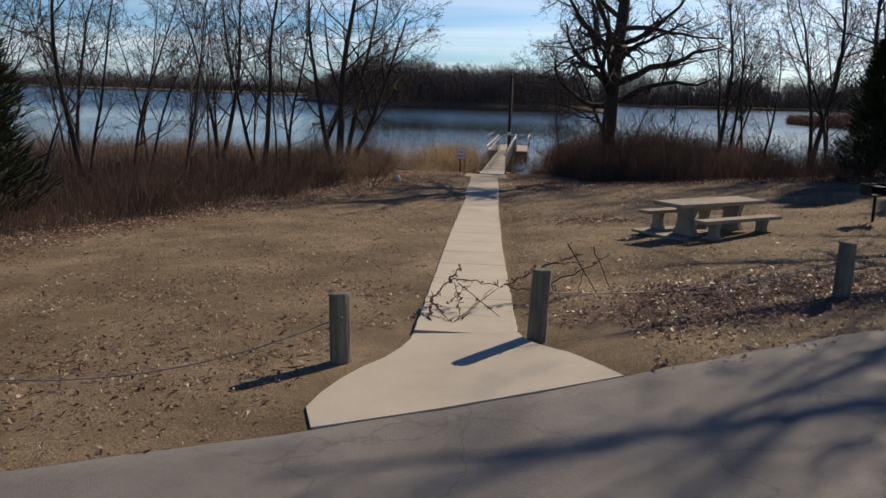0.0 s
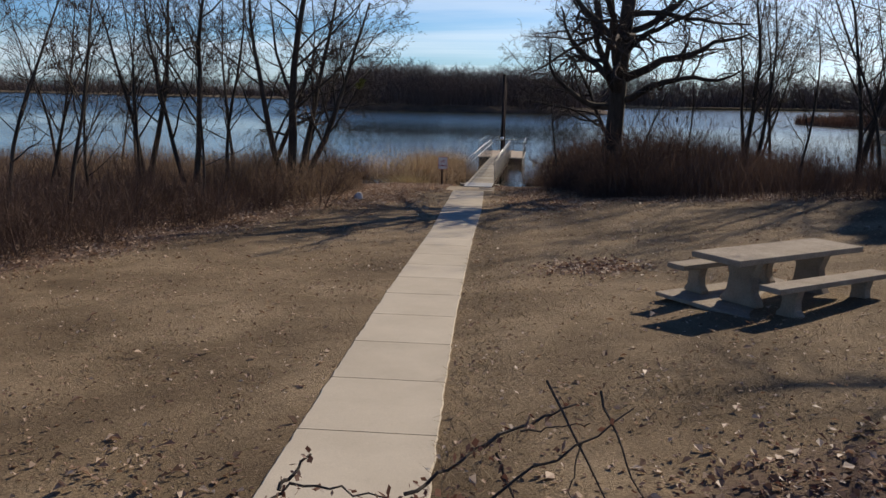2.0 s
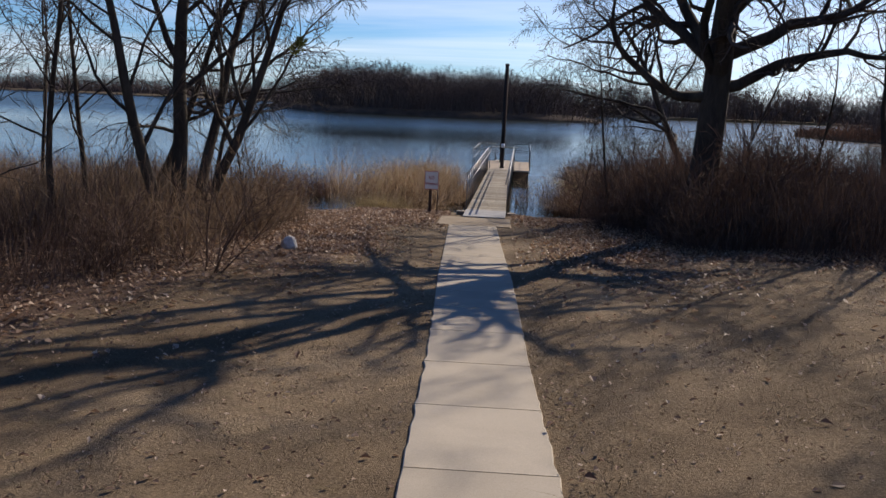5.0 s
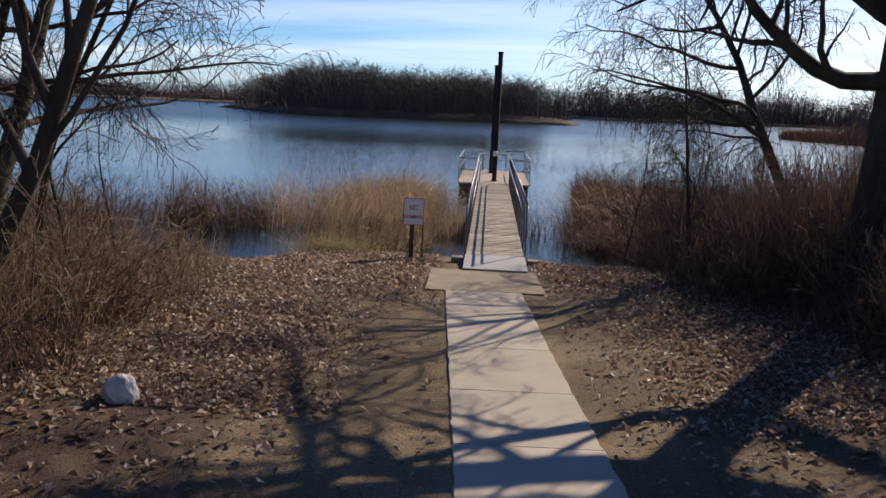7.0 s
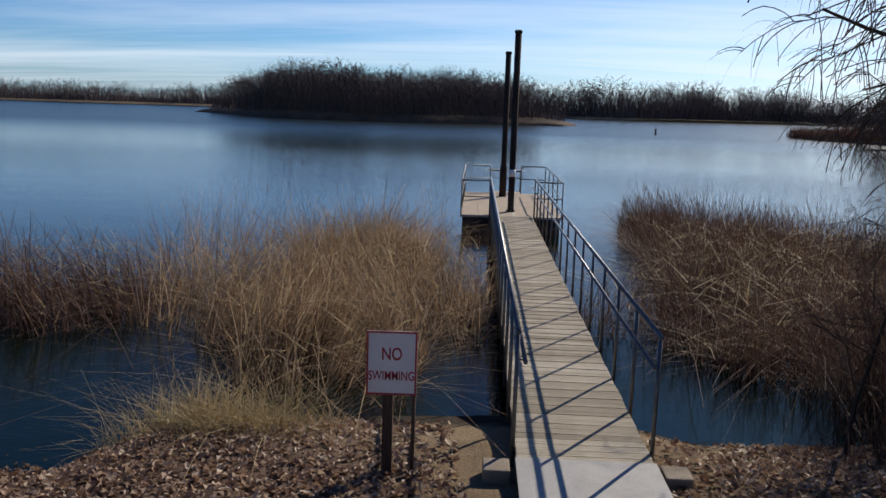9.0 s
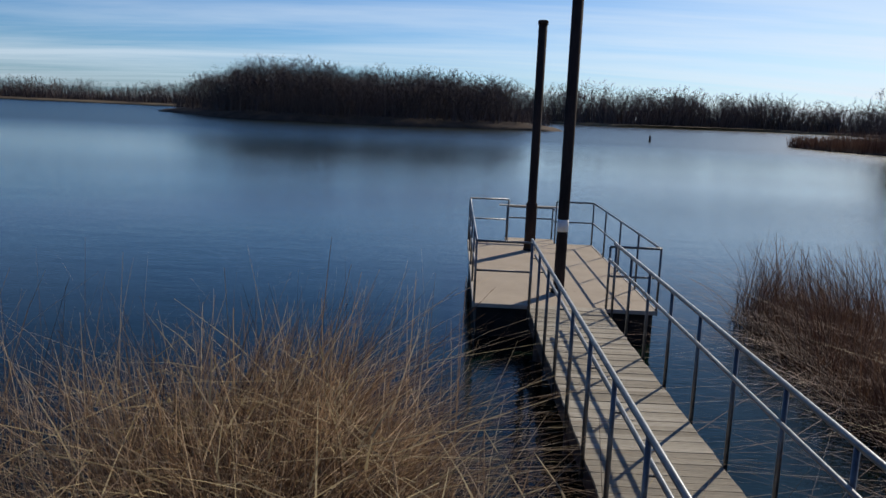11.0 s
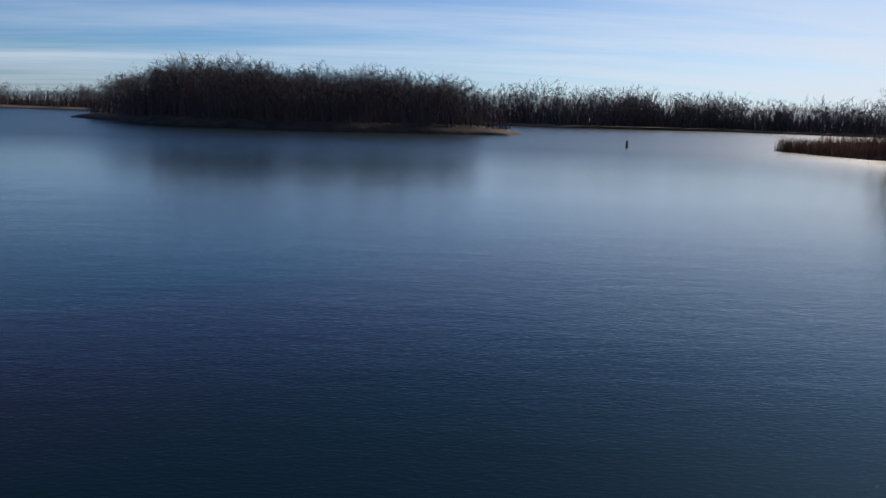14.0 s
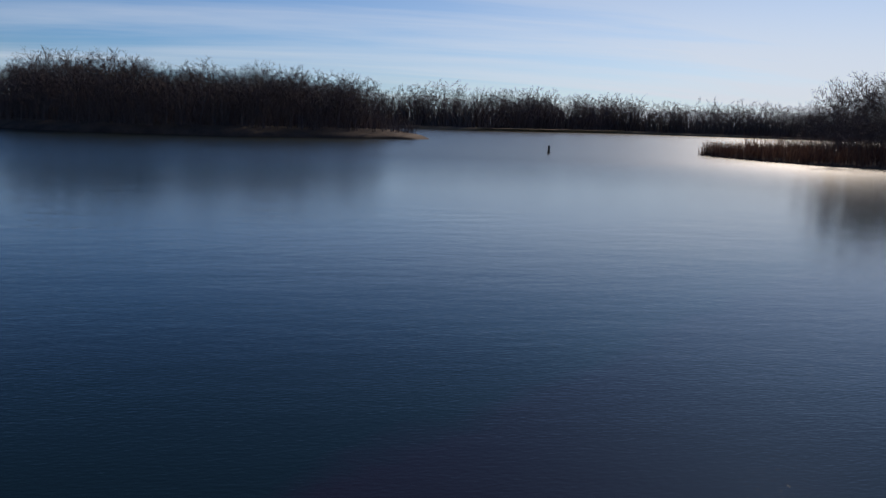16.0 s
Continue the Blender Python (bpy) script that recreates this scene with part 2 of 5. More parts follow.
def ground_material():
    """Dormant lawn, leaf mould and bare earth, laid by the zone attribute."""
    m = bpy.data.materials.new("ground")
    m.use_nodes = True
    n, l = m.node_tree.nodes, m.node_tree.links
    b = n["Principled BSDF"]
    tc = n.new("ShaderNodeTexCoord")
    at = n.new("ShaderNodeAttribute")
    at.attribute_name = "zone"
    sp = n.new("ShaderNodeSeparateColor")
    l.new(at.outputs["Color"], sp.inputs[0])
    patch = node(n, "ShaderNodeTexNoise", Scale=0.45, Detail=6.0, Roughness=0.62)
    mid = node(n, "ShaderNodeTexNoise", Scale=3.2, Detail=6.0, Roughness=0.7)
    fine = node(n, "ShaderNodeTexNoise", Scale=38.0, Detail=5.0, Roughness=0.75)
    for x in (patch, mid, fine):
        l.new(tc.outputs["Object"], x.inputs[0])
    lawn = ramp_node(n, l, patch.outputs[0], [(0.32, (0.140, 0.102, 0.063)), (0.5, (0.235, 0.176, 0.110)), (0.66, (0.33, 0.255, 0.165))])
    olive = ramp_node(n, l, mid.outputs[0], [(0.55, (0, 0, 0)), (0.75, (0.45, 0.45, 0.45))])
    lawn = mix_node(n, l, "MIX", olive, lawn, (0.11, 0.095, 0.045))
    mould = ramp_node(n, l, mid.outputs[0], [(0.3, (0.085, 0.057, 0.043)), (0.6, (0.18, 0.125, 0.093)), (0.8, (0.28, 0.21, 0.16))])
    earth = ramp_node(n, l, mid.outputs[0], [(0.3, (0.15, 0.112, 0.070)), (0.7, (0.27, 0.21, 0.135))])
    mud = ramp_node(n, l, mid.outputs[0], [(0.3, (0.03, 0.024, 0.018)), (0.7, (0.075, 0.06, 0.042))])
    edge = math_node(n, l, "MULTIPLY", math_node(n, l, "SUBTRACT", mid.outputs[0], 0.5), 1.1)

    def mask(sock):
        v = math_node(n, l, "ADD", sock, edge)
        r = ramp_node(n, l, v, [(0.35, (0, 0, 0)), (0.65, (1, 1, 1))])
        return r
    col = mix_node(n, l, "MIX", mask(sp.outputs[1]), lawn, earth)
    col = mix_node(n, l, "MIX", mask(sp.outputs[0]), col, mould)
    col = mix_node(n, l, "MIX", mask(sp.outputs[2]), col, mud)
    grain = ramp_node(n, l, fine.outputs[0], [(0.3, (0.42, 0.40, 0.38)), (0.7, (1.32, 1.3, 1.28))])
    l.new(mix_node(n, l, "MULTIPLY", 1.0, col, grain), b.inputs["Base Color"])
    b.inputs["Roughness"].default_value = 0.95
    b.inputs["Specular IOR Level"].default_value = 0.15
    bp = n.new("ShaderNodeBump")
    bp.inputs["Strength"].default_value, bp.inputs["Distance"].default_value = 0.9, 0.03
    l.new(math_node(n, l, "ADD", fine.outputs[0], mid.outputs[0]), bp.inputs["Height"])
    l.new(bp.outputs[0], b.inputs["Normal"])
    return m


def water_material():
    m = bpy.data.materials.new("water")
    m.use_nodes = True
    n, l = m.node_tree.nodes, m.node_tree.links
    b = n["Principled BSDF"]
    b.inputs["IOR"].default_value = 1.33
    tc = n.new("ShaderNodeTexCoord")
    # a ragged purplish band in the base colour, beyond the platform
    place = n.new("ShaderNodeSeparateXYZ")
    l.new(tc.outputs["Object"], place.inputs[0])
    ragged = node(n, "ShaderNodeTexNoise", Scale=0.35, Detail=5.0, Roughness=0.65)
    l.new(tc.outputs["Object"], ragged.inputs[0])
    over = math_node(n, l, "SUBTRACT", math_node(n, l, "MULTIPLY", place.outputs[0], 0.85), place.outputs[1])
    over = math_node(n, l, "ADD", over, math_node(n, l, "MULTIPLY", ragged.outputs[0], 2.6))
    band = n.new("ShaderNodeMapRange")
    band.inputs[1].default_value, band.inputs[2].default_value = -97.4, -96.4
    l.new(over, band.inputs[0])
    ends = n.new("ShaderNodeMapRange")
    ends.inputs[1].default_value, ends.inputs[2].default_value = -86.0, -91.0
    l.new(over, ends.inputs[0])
    tint_band = math_node(n, l, "MULTIPLY", band.outputs[0], ends.outputs[0])
    l.new(mix_node(n, l, "MIX", tint_band, (0.0035, 0.0100, 0.0070), (0.0120, 0.0070, 0.0090)), b.inputs["Base Color"])
    mp = n.new("ShaderNodeMapping")
    mp.inputs["Rotation"].default_value = (0, 0, radians(14))
    mp.inputs["Scale"].default_value = (0.42, 1, 1)
    l.new(tc.outputs["Object"], mp.inputs[0])
    swell = node(n, "ShaderNodeTexNoise", Scale=0.55, Detail=3.0, Roughness=0.5)
    rip = node(n, "ShaderNodeTexNoise", Scale=3.4, Detail=3.0, Roughness=0.55)
    calm = node(n, "ShaderNodeTexNoise", Scale=0.022, Detail=2.0)
    tiny = node(n, "ShaderNodeTexNoise", Scale=15.0, Detail=2.0, Roughness=0.5)
    for x in (swell, rip, calm, tiny):
        l.new(mp.outputs[0], x.inputs[0])
    how = ramp_node(n, l, calm.outputs[0], [(0.40, (0.5, 0.5, 0.5)), (0.60, (1, 1, 1))])
    # small waves too fine to see one by one, out on the open lake
    rough = n.new("ShaderNodeMapRange")
    rough.inputs[1].default_value, rough.inputs[2].default_value = 105, 180
    rough.inputs[3].default_value, rough.inputs[4].default_value = 0.02, 0.27
    l.new(place.outputs[1], rough.inputs[0])
    l.new(rough.outputs[0], b.inputs["Roughness"])
    span = n.new("ShaderNodeMapRange")
    span.inputs[1].default_value, span.inputs[2].default_value = 100, 118
    span.inputs[3].default_value, span.inputs[4].default_value = 0.050, 0.016
    l.new(place.outputs[1], span.inputs[0])
    h = math_node(n, l, "ADD", math_node(n, l, "MULTIPLY", swell.outputs[0], 0.12), math_node(n, l, "ADD", math_node(n, l, "MULTIPLY", rip.outputs[0], 0.035), math_node(n, l, "MULTIPLY", tiny.outputs[0], span.outputs[0])))
    bp = n.new("ShaderNodeBump")
    bp.inputs["Distance"].default_value = 0.28
    reach = n.new("ShaderNodeMapRange")
    reach.inputs[1].default_value, reach.inputs[2].default_value = 140, 235
    reach.inputs[3].default_value, reach.inputs[4].default_value = 0.55, 2.2
    l.new(place.outputs[1], reach.inputs[0])
    l.new(math_node(n, l, "MULTIPLY", how, reach.outputs[0]), bp.inputs["Strength"])
    l.new(h, bp.inputs["Height"])
    l.new(bp.outputs[0], b.inputs["Normal"])
    return m


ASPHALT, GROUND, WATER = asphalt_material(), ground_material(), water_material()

# ---- mesh tools ----
RNG = np.random.default_rng(7)
WATER_Z = -2.6


def mesh_of(name, verts, faces, mat, smooth=False):
    me = bpy.data.meshes.new(name)
    me.from_pydata(verts if isinstance(verts, list) else verts.tolist(), [], faces if isinstance(faces, list) else faces.tolist())
    me.materials.append(mat)
    if smooth:
        me.polygons.foreach_set("use_smooth", [True] * len(me.polygons))
    me.update()
    return me


def part(name, me, parent, label="", at=None):
    """One mesh object under a thing or under a part; me may be a bmesh turned mesh."""
    ob = new(name, me)
    ob.parent = parent
    if at is not None:
        ob.matrix_basis = at
    if label:
        ob["label"] = label
    return ob


def thing(name, m, label, category, group="", kind=""):
    ob = new(name)
    ob.empty_display_size = 0.2
    ob.matrix_basis = m
    return tagged(ob, label, category, group, kind)


def block(name, size, mat, bevel=0.01, at=(0, 0, 0), taper=None):
    """A bevelled box centred on at; taper scales its top in x and y."""
    bm = bmesh.new()
    bmesh.ops.create_cube(bm, size=1)
    for v in bm.verts:
        s = taper if taper and v.co.z > 0 else (1, 1)
        v.co = Vector((v.co.x * size[0] * s[0], v.co.y * size[1] * s[1], v.co.z * size[2])) + Vector(at)
    if bevel:
        bmesh.ops.bevel(bm, geom=bm.edges[:], offset=bevel, segments=2, affect="EDGES", profile=0.6)
    me = bpy.data.meshes.new(name)
    bm.to_mesh(me)
    bm.free()
    me.materials.append(mat)
    return me


def tube_into(V, F, pts, radii, k, cap=True):
    base = len(V)
    pts = [Vector(p) for p in pts]
    side = None
    for i, p in enumerate(pts):
        d = (pts[min(i + 1, len(pts) - 1)] - pts[max(i - 1, 0)])
        d = d.normalized() if d.length > 1e-9 else Vector((0, 0, 1))
        if side is None:
            side = d.cross(Vector((0.31, 0.87, 0.12)) if abs(d.y) < 0.9 else Vector((1, 0, 0))).normalized()
        side = (side - d * side.dot(d)).normalized()
        up = d.cross(side)
        for j in range(k):
            a = 2 * math.pi * j / k
            q = p + (side * math.cos(a) + up * math.sin(a)) * radii[i]
            V.append((q.x, q.y, q.z))
    for i in range(len(pts) - 1):
        for j in range(k):
            a, b = base + i * k + j, base + i * k + (j + 1) % k
            F.append((a, b, b + k, a + k))
    if cap:
        F.append(tuple(base + j for j in reversed(range(k))))
        F.append(tuple(base + (len(pts) - 1) * k + j for j in range(k)))


def tube(name, pts, radius, mat, k=10, smooth=True):
    V, F = [], []
    radii = radius if isinstance(radius, (list, tuple)) else [radius] * len(pts)
    tube_into(V, F, pts, radii, k)
    return mesh_of(name, V, F, mat, smooth)


def blades(base, lean, length, width, droop, seg=3, rng=RNG):
    """Many thin bent strips at once: base (n,3), lean (n,2) per metre, length, width, droop (n,). Vertices and faces."""
    n = len(base)
    ang = rng.uniform(0, 2 * np.pi, n)
    side = np.stack([np.cos(ang), np.sin(ang), np.zeros(n)], 1)
    V = np.zeros((n, seg + 1, 2, 3))
    for i in range(seg + 1):
        t = i / seg
        p = base.copy()
        bend = t + droop * t * t * 2
        p[:, 0] += lean[:, 0] * length * bend
        p[:, 1] += lean[:, 1] * length * bend
        p[:, 2] += length * (t - droop * t * t * 0.45)
        w = (width * (1 - 0.75 * t))[:, None] * side * 0.5
        V[:, i, 0], V[:, i, 1] = p - w, p + w
    idx = (np.arange(n) * (seg + 1) * 2)[:, None]
    F = []
    for i in range(seg):
        F.append(np.concatenate([idx + 2 * i, idx + 2 * i + 1, idx + 2 * i + 3, idx + 2 * i + 2], 1))
    return V.reshape(-1, 3), np.concatenate(F, 0)


# ---- lie of the land ----
CY = [-60, 2, 9, 20, 29, 40, 47, 50, 52, 56, 64, 80, 140]
CZ = [-0.1, -0.12, -0.3, -0.76, -1.28, -1.8, -1.97, -2.2, -2.66, -2.95, -3.3, -4.2, -6]
LY, LS = [0, 20, 31, 37, 47, 52], [0.045, 0.045, 0.02, -0.04, 0.0, 0.0]
RY, RS = [0, 25, 34, 44, 50, 53], [0.07, 0.075, 0.09, 0.06, 0.01, 0.0]


def land(x, y):
    """Height of the ground, for arrays."""
    x, y = np.asarray(x, float), np.asarray(y, float)
    cove = np.clip((-5.0 - x) / 1.2, 0, 1) * 2.1 + np.clip((x - 0.2) / 0.8, 0, 1) * np.clip((5 - x) / 2, 0, 1) * 0.8
    z = np.interp(y + cove * np.clip((y - 46) / 3, 0, 1), CY, CZ)
    d = np.clip(x + 0.5, -22, 22)
    z = z + np.where(d > 0, np.interp(y, RY, RS), np.interp(y, LY, LS)) * d * np.clip((y - 1) / 8, 0, 1)
    far = np.clip((np.abs(x + 0.5) - 14) / 30, 0, 1)
    return z + far * 0.3 * (y < 50)


def land1(x, y):
    return float(land(x, y))


def walk_x(y):
    return -0.35 - 0.0205 * (y - 9.8) + np.interp(y, [10, 18, 27, 33], [0, -0.05, -0.035, 0])


def walk_half(y):
    """Half the width of the walk, which broadens towards the shore."""
    return np.interp(y, [10, 18, 30, 36], [0.635, 0.60, 0.61, 0.70])


def road_y(x):
    return 7.48 + 0.535 * x


LEFT_Y, LEFT_X = [0, 16, 22, 30, 36, 40, 46, 50], [-13, -11.3, -9.8, -7.6, -5.6, -5.2, -5.6, -7]
RIGHT_Y, RIGHT_X = [0, 22, 30, 33.5, 36, 40, 46, 50], [30, 22, 14.5, 10.0, 6.4, 3.3, 2.5, 2.0]


def litter(x, y):
    """How much fallen leaf lies at a place, 0 to 1."""
    inleft = np.clip((np.interp(y, LEFT_Y, LEFT_X) + 1.3 - x) / 2.2 + 0.35, 0, 1)
    inright = np.clip((x - np.interp(y, RIGHT_Y, RIGHT_X) + 1.0) / 2.0 + 0.25, 0, 1)
    a = np.maximum(inleft, inright) * (y > 12) * (y < 53)
    b = 1.15 * np.exp(-((((x - 3.4) / 3.0) ** 2 + ((y - 0.4 * x - 10.3) / 1.7) ** 2) ** 1.5))
    c = 1.1 * np.exp(-(((x - 2.35) / 0.95) ** 2 + ((y - 22.3) / 0.95) ** 2) ** 2)
    d = 1.0 * np.exp(-(((x + 5.2) / 3.6) ** 2 + ((y - 47.4) / 4.2) ** 2) ** 2)
    e = 0.9 * np.exp(-(((x - 2.4) / 2.4) ** 2 + ((y - 47.5) / 3.2) ** 2) ** 2)
    f = 0.55 * np.exp(-(((x + 4.0) / 2.5) ** 2 + ((y - 8.0) / 1.6) ** 2))
    g = 0.9 * np.exp(-(((x + 4.7) / 1.7) ** 2 + ((y - 39.5) / 5.5) ** 2) ** 2)
    h = 0.7 * np.exp(-(((x - 2.6) / 2.0) ** 2 + ((y - 39.5) / 6.0) ** 2) ** 2)
    return np.clip(np.maximum.reduce([a, b, c, d, e, f, g, h]), 0, 1)


def make_ground():
    xs = np.concatenate([np.linspace(-900, -60, 12)[:-1], np.linspace(-60, -14, 24)[:-1], np.arange(-14, 14, 0.32), np.linspace(14, 60, 24), np.linspace(60, 900, 12)[1:]])
    ys = np.concatenate([np.linspace(-900, -30, 8)[:-1], np.linspace(-30, 0, 12)[:-1], np.arange(0, 54, 0.32), np.linspace(54, 90, 20), np.linspace(90, 1200, 12)[1:]])
    X, Y = np.meshgrid(xs, ys)
    Z = land(X, Y)
    bumps = np.array([noise.noise((float(a) * 0.45, float(b) * 0.45, 0.0)) for a, b in zip(X.ravel(), Y.ravel())]).reshape(X.shape)
    bumps += 0.5 * np.array([noise.noise((float(a) * 1.7, float(b) * 1.7, 3.0)) for a, b in zip(X.ravel(), Y.ravel())]).reshape(X.shape)
    on_walk = (np.abs(X - walk_x(Y)) < 0.95) & (Y < 49)
    near = np.clip((np.where(Y > 44, 1.9, 1.35) - np.abs(X - walk_x(Y))) / 0.55, 0, 1) * (Y < 49)
    Z = Z * (1 - near) + (land(walk_x(Y), Y) - 0.008) * near
    Z += np.where(on_walk, 0.0, bumps * 0.045 * (Y < 52))
    Z -= 0.04 * (Y < road_y(X) - 0.1)
    apron = (np.abs(X + 0.1) < 2.0) & (Y < 11)
    Z = np.where(apron, np.minimum(Z, land(X, Y) - 0.004), Z)
    ny, nx = X.shape
    i = (np.arange(ny - 1)[:, None] * nx + np.arange(nx - 1)[None]).reshape(-1, 1)
    F = np.concatenate([i, i + 1, i + nx + 1, i + nx], 1)
    me = mesh_of("ground", np.stack([X, Y, Z], -1).reshape(-1, 3), F, GROUND, True)
    zone = me.color_attributes.new("zone", "FLOAT_COLOR", "POINT")
    lit = litter(X, Y).ravel()
    earth = np.clip(np.exp(-(((X + 2.6) / 1.0) ** 2 + ((Y - 40.5) / 5) ** 2)) + np.exp(-(((X - 1.1) / 0.9) ** 2 + ((Y - 39) / 5) ** 2)) + 0.8 * np.exp(-((X - 3.2) / 3) ** 2 - ((Y - 24.5) / 5) ** 2) + 0.35 * (np.abs(X - walk_x(Y)) < 0.95), 0, 1).ravel() * 0.75
    wet = np.clip((Y - 50.3) / 1.2, 0, 1).ravel()
    data = np.stack([lit * 0.8, earth, wet, np.ones_like(lit)], 1)
    zone.data.foreach_set("color", data.ravel().astype(np.float32))
    tagged(new("ground", me), "dormant tan lawn with bare earth and leaf mould", "ground", kind="structure")


make_ground()
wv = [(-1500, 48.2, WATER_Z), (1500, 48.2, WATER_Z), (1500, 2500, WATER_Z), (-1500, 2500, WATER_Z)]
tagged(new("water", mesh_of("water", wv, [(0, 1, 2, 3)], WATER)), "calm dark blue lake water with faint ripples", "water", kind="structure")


def make_road():
    us, vs = np.linspace(-40, 40, 161), np.concatenate([[-0.05, 0], np.linspace(0.3, 6, 20), np.linspace(7, 40, 12)])
    n = 1 / math.hypot(1, 0.535)
    V = []
    for v in vs:
        for u in us:
            wob = 0.07 * noise.noise((u * 1.3, 0, 5)) + 0.03 * noise.noise((u * 5, 1, 5)) if v <= 0.3 else 0
            x, y = u * n + 0.535 * n * (v + wob), 7.48 + 0.535 * u * n - n * (v + wob)
            V.append((x, y, land1(x, y) + (-0.06 if v < 0 else 0.006) + 0.010 * noise.noise((x * 0.5, y * 0.5, 9))))
    k = len(us)
    F = [(j * k + i, (j + 1) * k + i, (j + 1) * k + i + 1, j * k + i + 1) for j in range(len(vs) - 1) for i in range(k - 1)]
    tagged(new("road", mesh_of("road", V, F, ASPHALT, True)), "worn grey asphalt with fine cracks and patches", "road", kind="structure")


make_road()

# ---- far shores ----


def bank(name, outline, height, inset, mat, label):
    """A low bank that rises from the water inside an outline of shore points."""
    pts = [Vector((x, y, 0)) for x, y in outline]
    mid = sum(pts, Vector()) / len(pts)
    ring, n = [], len(pts)
    for i, p in enumerate(pts):
        q = pts[(i + 1) % n]
        for k in range(8):
            a = p.lerp(q, k / 8)
            wob = 1 + 0.03 * noise.noise((a.x * 0.07, a.y * 0.07, 2))
            ring.append(mid + (a - mid) * wob)
    V, F, k = [], [], len(ring)
    for f, z in ((1.0, -1.2), (1.0, 0.0), (1 - inset * 0.25, height * 0.45), (1 - inset, height), (0.4, height * 1.15), (0.02, height * 1.2)):
        for p in ring:
            q = mid + (p - mid) * f
            V.append((q.x, q.y, WATER_Z + z + (0.25 * noise.noise((q.x * 0.2, q.y * 0.2, 1)) if 0.2 < z else 0)))
    for j in range(5):
        for i in range(k):
            F.append((j * k + i, j * k + (i + 1) % k, (j + 1) * k + (i + 1) % k, (j + 1) * k + i))
    return tagged(new(name, mesh_of(name, V, F, mat, True)), label, "shore", kind="structure")


ISLAND = [(-75, 292), (-52, 258), (-33, 243), (-5, 243), (15, 250), (29, 256), (33, 264), (20, 285), (-20, 310), (-60, 318)]
bank("island_ground", ISLAND, 1.7, 0.16, SHORE, "low brown earth bank under bare trees")
FAR_SHORE = [(40, 480), (82, 424), (130, 462), (188, 500), (250, 478), (330, 450), (520, 430), (560, 800), (40, 800)]
bank("far_shore_ground", FAR_SHORE, 1.2, 0.05, PALE_SHORE, "pale grassy far bank of the lake")
LEFT_SHORE = [(-330, 420), (-190, 440), (-120, 455), (-60, 470), (40, 500), (0, 800), (-420, 800)]
bank("left_shore_ground", LEFT_SHORE, 1.0, 0.05, PALE_SHORE, "distant pale bank with bare woods")
RIGHT_POINT = [(67, 212), (65.5, 203), (66, 192), (67.5, 183), (76, 172), (95, 160), (130, 150), (190, 150), (190, 300), (110, 214), (84, 212)]
bank("point_ground", RIGHT_POINT, 0.7, 0.12, SHORE, "low reedy point of the shore")

# ---- bare trees ----


def grow(rng, p, d, length, r, level, shape, out):
    """A crooked branch and, from it, its own branches; out takes (level, points, radii)."""
    seg = shape["seg"][level]
    pull = Vector(shape.get("pull", (0, 0, 0)))
    pts, rad = [p.copy()], [r]
    crook, rise = shape["crook"][level], shape["rise"][level]
    step = length / seg
    last = level == len(shape["seg"]) - 1
    tip = shape["tip"][level]
    for i in range(seg):
        d = (d + Vector(rng.normal(0, crook, 3)) + Vector((0, 0, rise)) + (pull if level in (0, 1) else Vector())).normalized()
        p = p + d * step
        pts.append(p.copy())
        rad.append(r * (1 - (1 - tip) * (i + 1) / seg))
    out.append((level, pts, rad))
    if last:
        return
    if level == 0:
        for high, way, reach, thick in shape.get("limbs", ()):
            i = min(int(high / length * seg), seg - 1)
            grow(rng, pts[i].lerp(pts[i + 1], high / length * seg - i), Vector(way).normalized(), reach, thick, 1, shape, out)
    count = shape["count"][level]
    first = shape["first"][level]
    for k in range(count):
        t = first + (1 - first) * (k + rng.uniform(0.1, 0.9)) / count
        i = min(int(t * seg), seg - 1)
        f = t * seg - i
        q = pts[i].lerp(pts[i + 1], f)
        base = (pts[i + 1] - pts[i]).normalized()
        side = base.cross(Vector(rng.normal(0, 1, 3))).normalized()
        open_ = radians(rng.uniform(*shape["angle"][level]))
        nd = base * math.cos(open_) + side * math.sin(open_)
        if shape.get("flat") and level <= 1:
            nd.z *= 0.6
            nd.normalize()
        rr = (rad[i] * (1 - f) + rad[i + 1] * f) * rng.uniform(*shape["thin"][level])
        ll = length * rng.uniform(*shape["long"][level]) * (1 - 0.45 * (t - first) / max(1 - first, 0.01))
        grow(rng, q, nd, ll, rr, level + 1, shape, out)


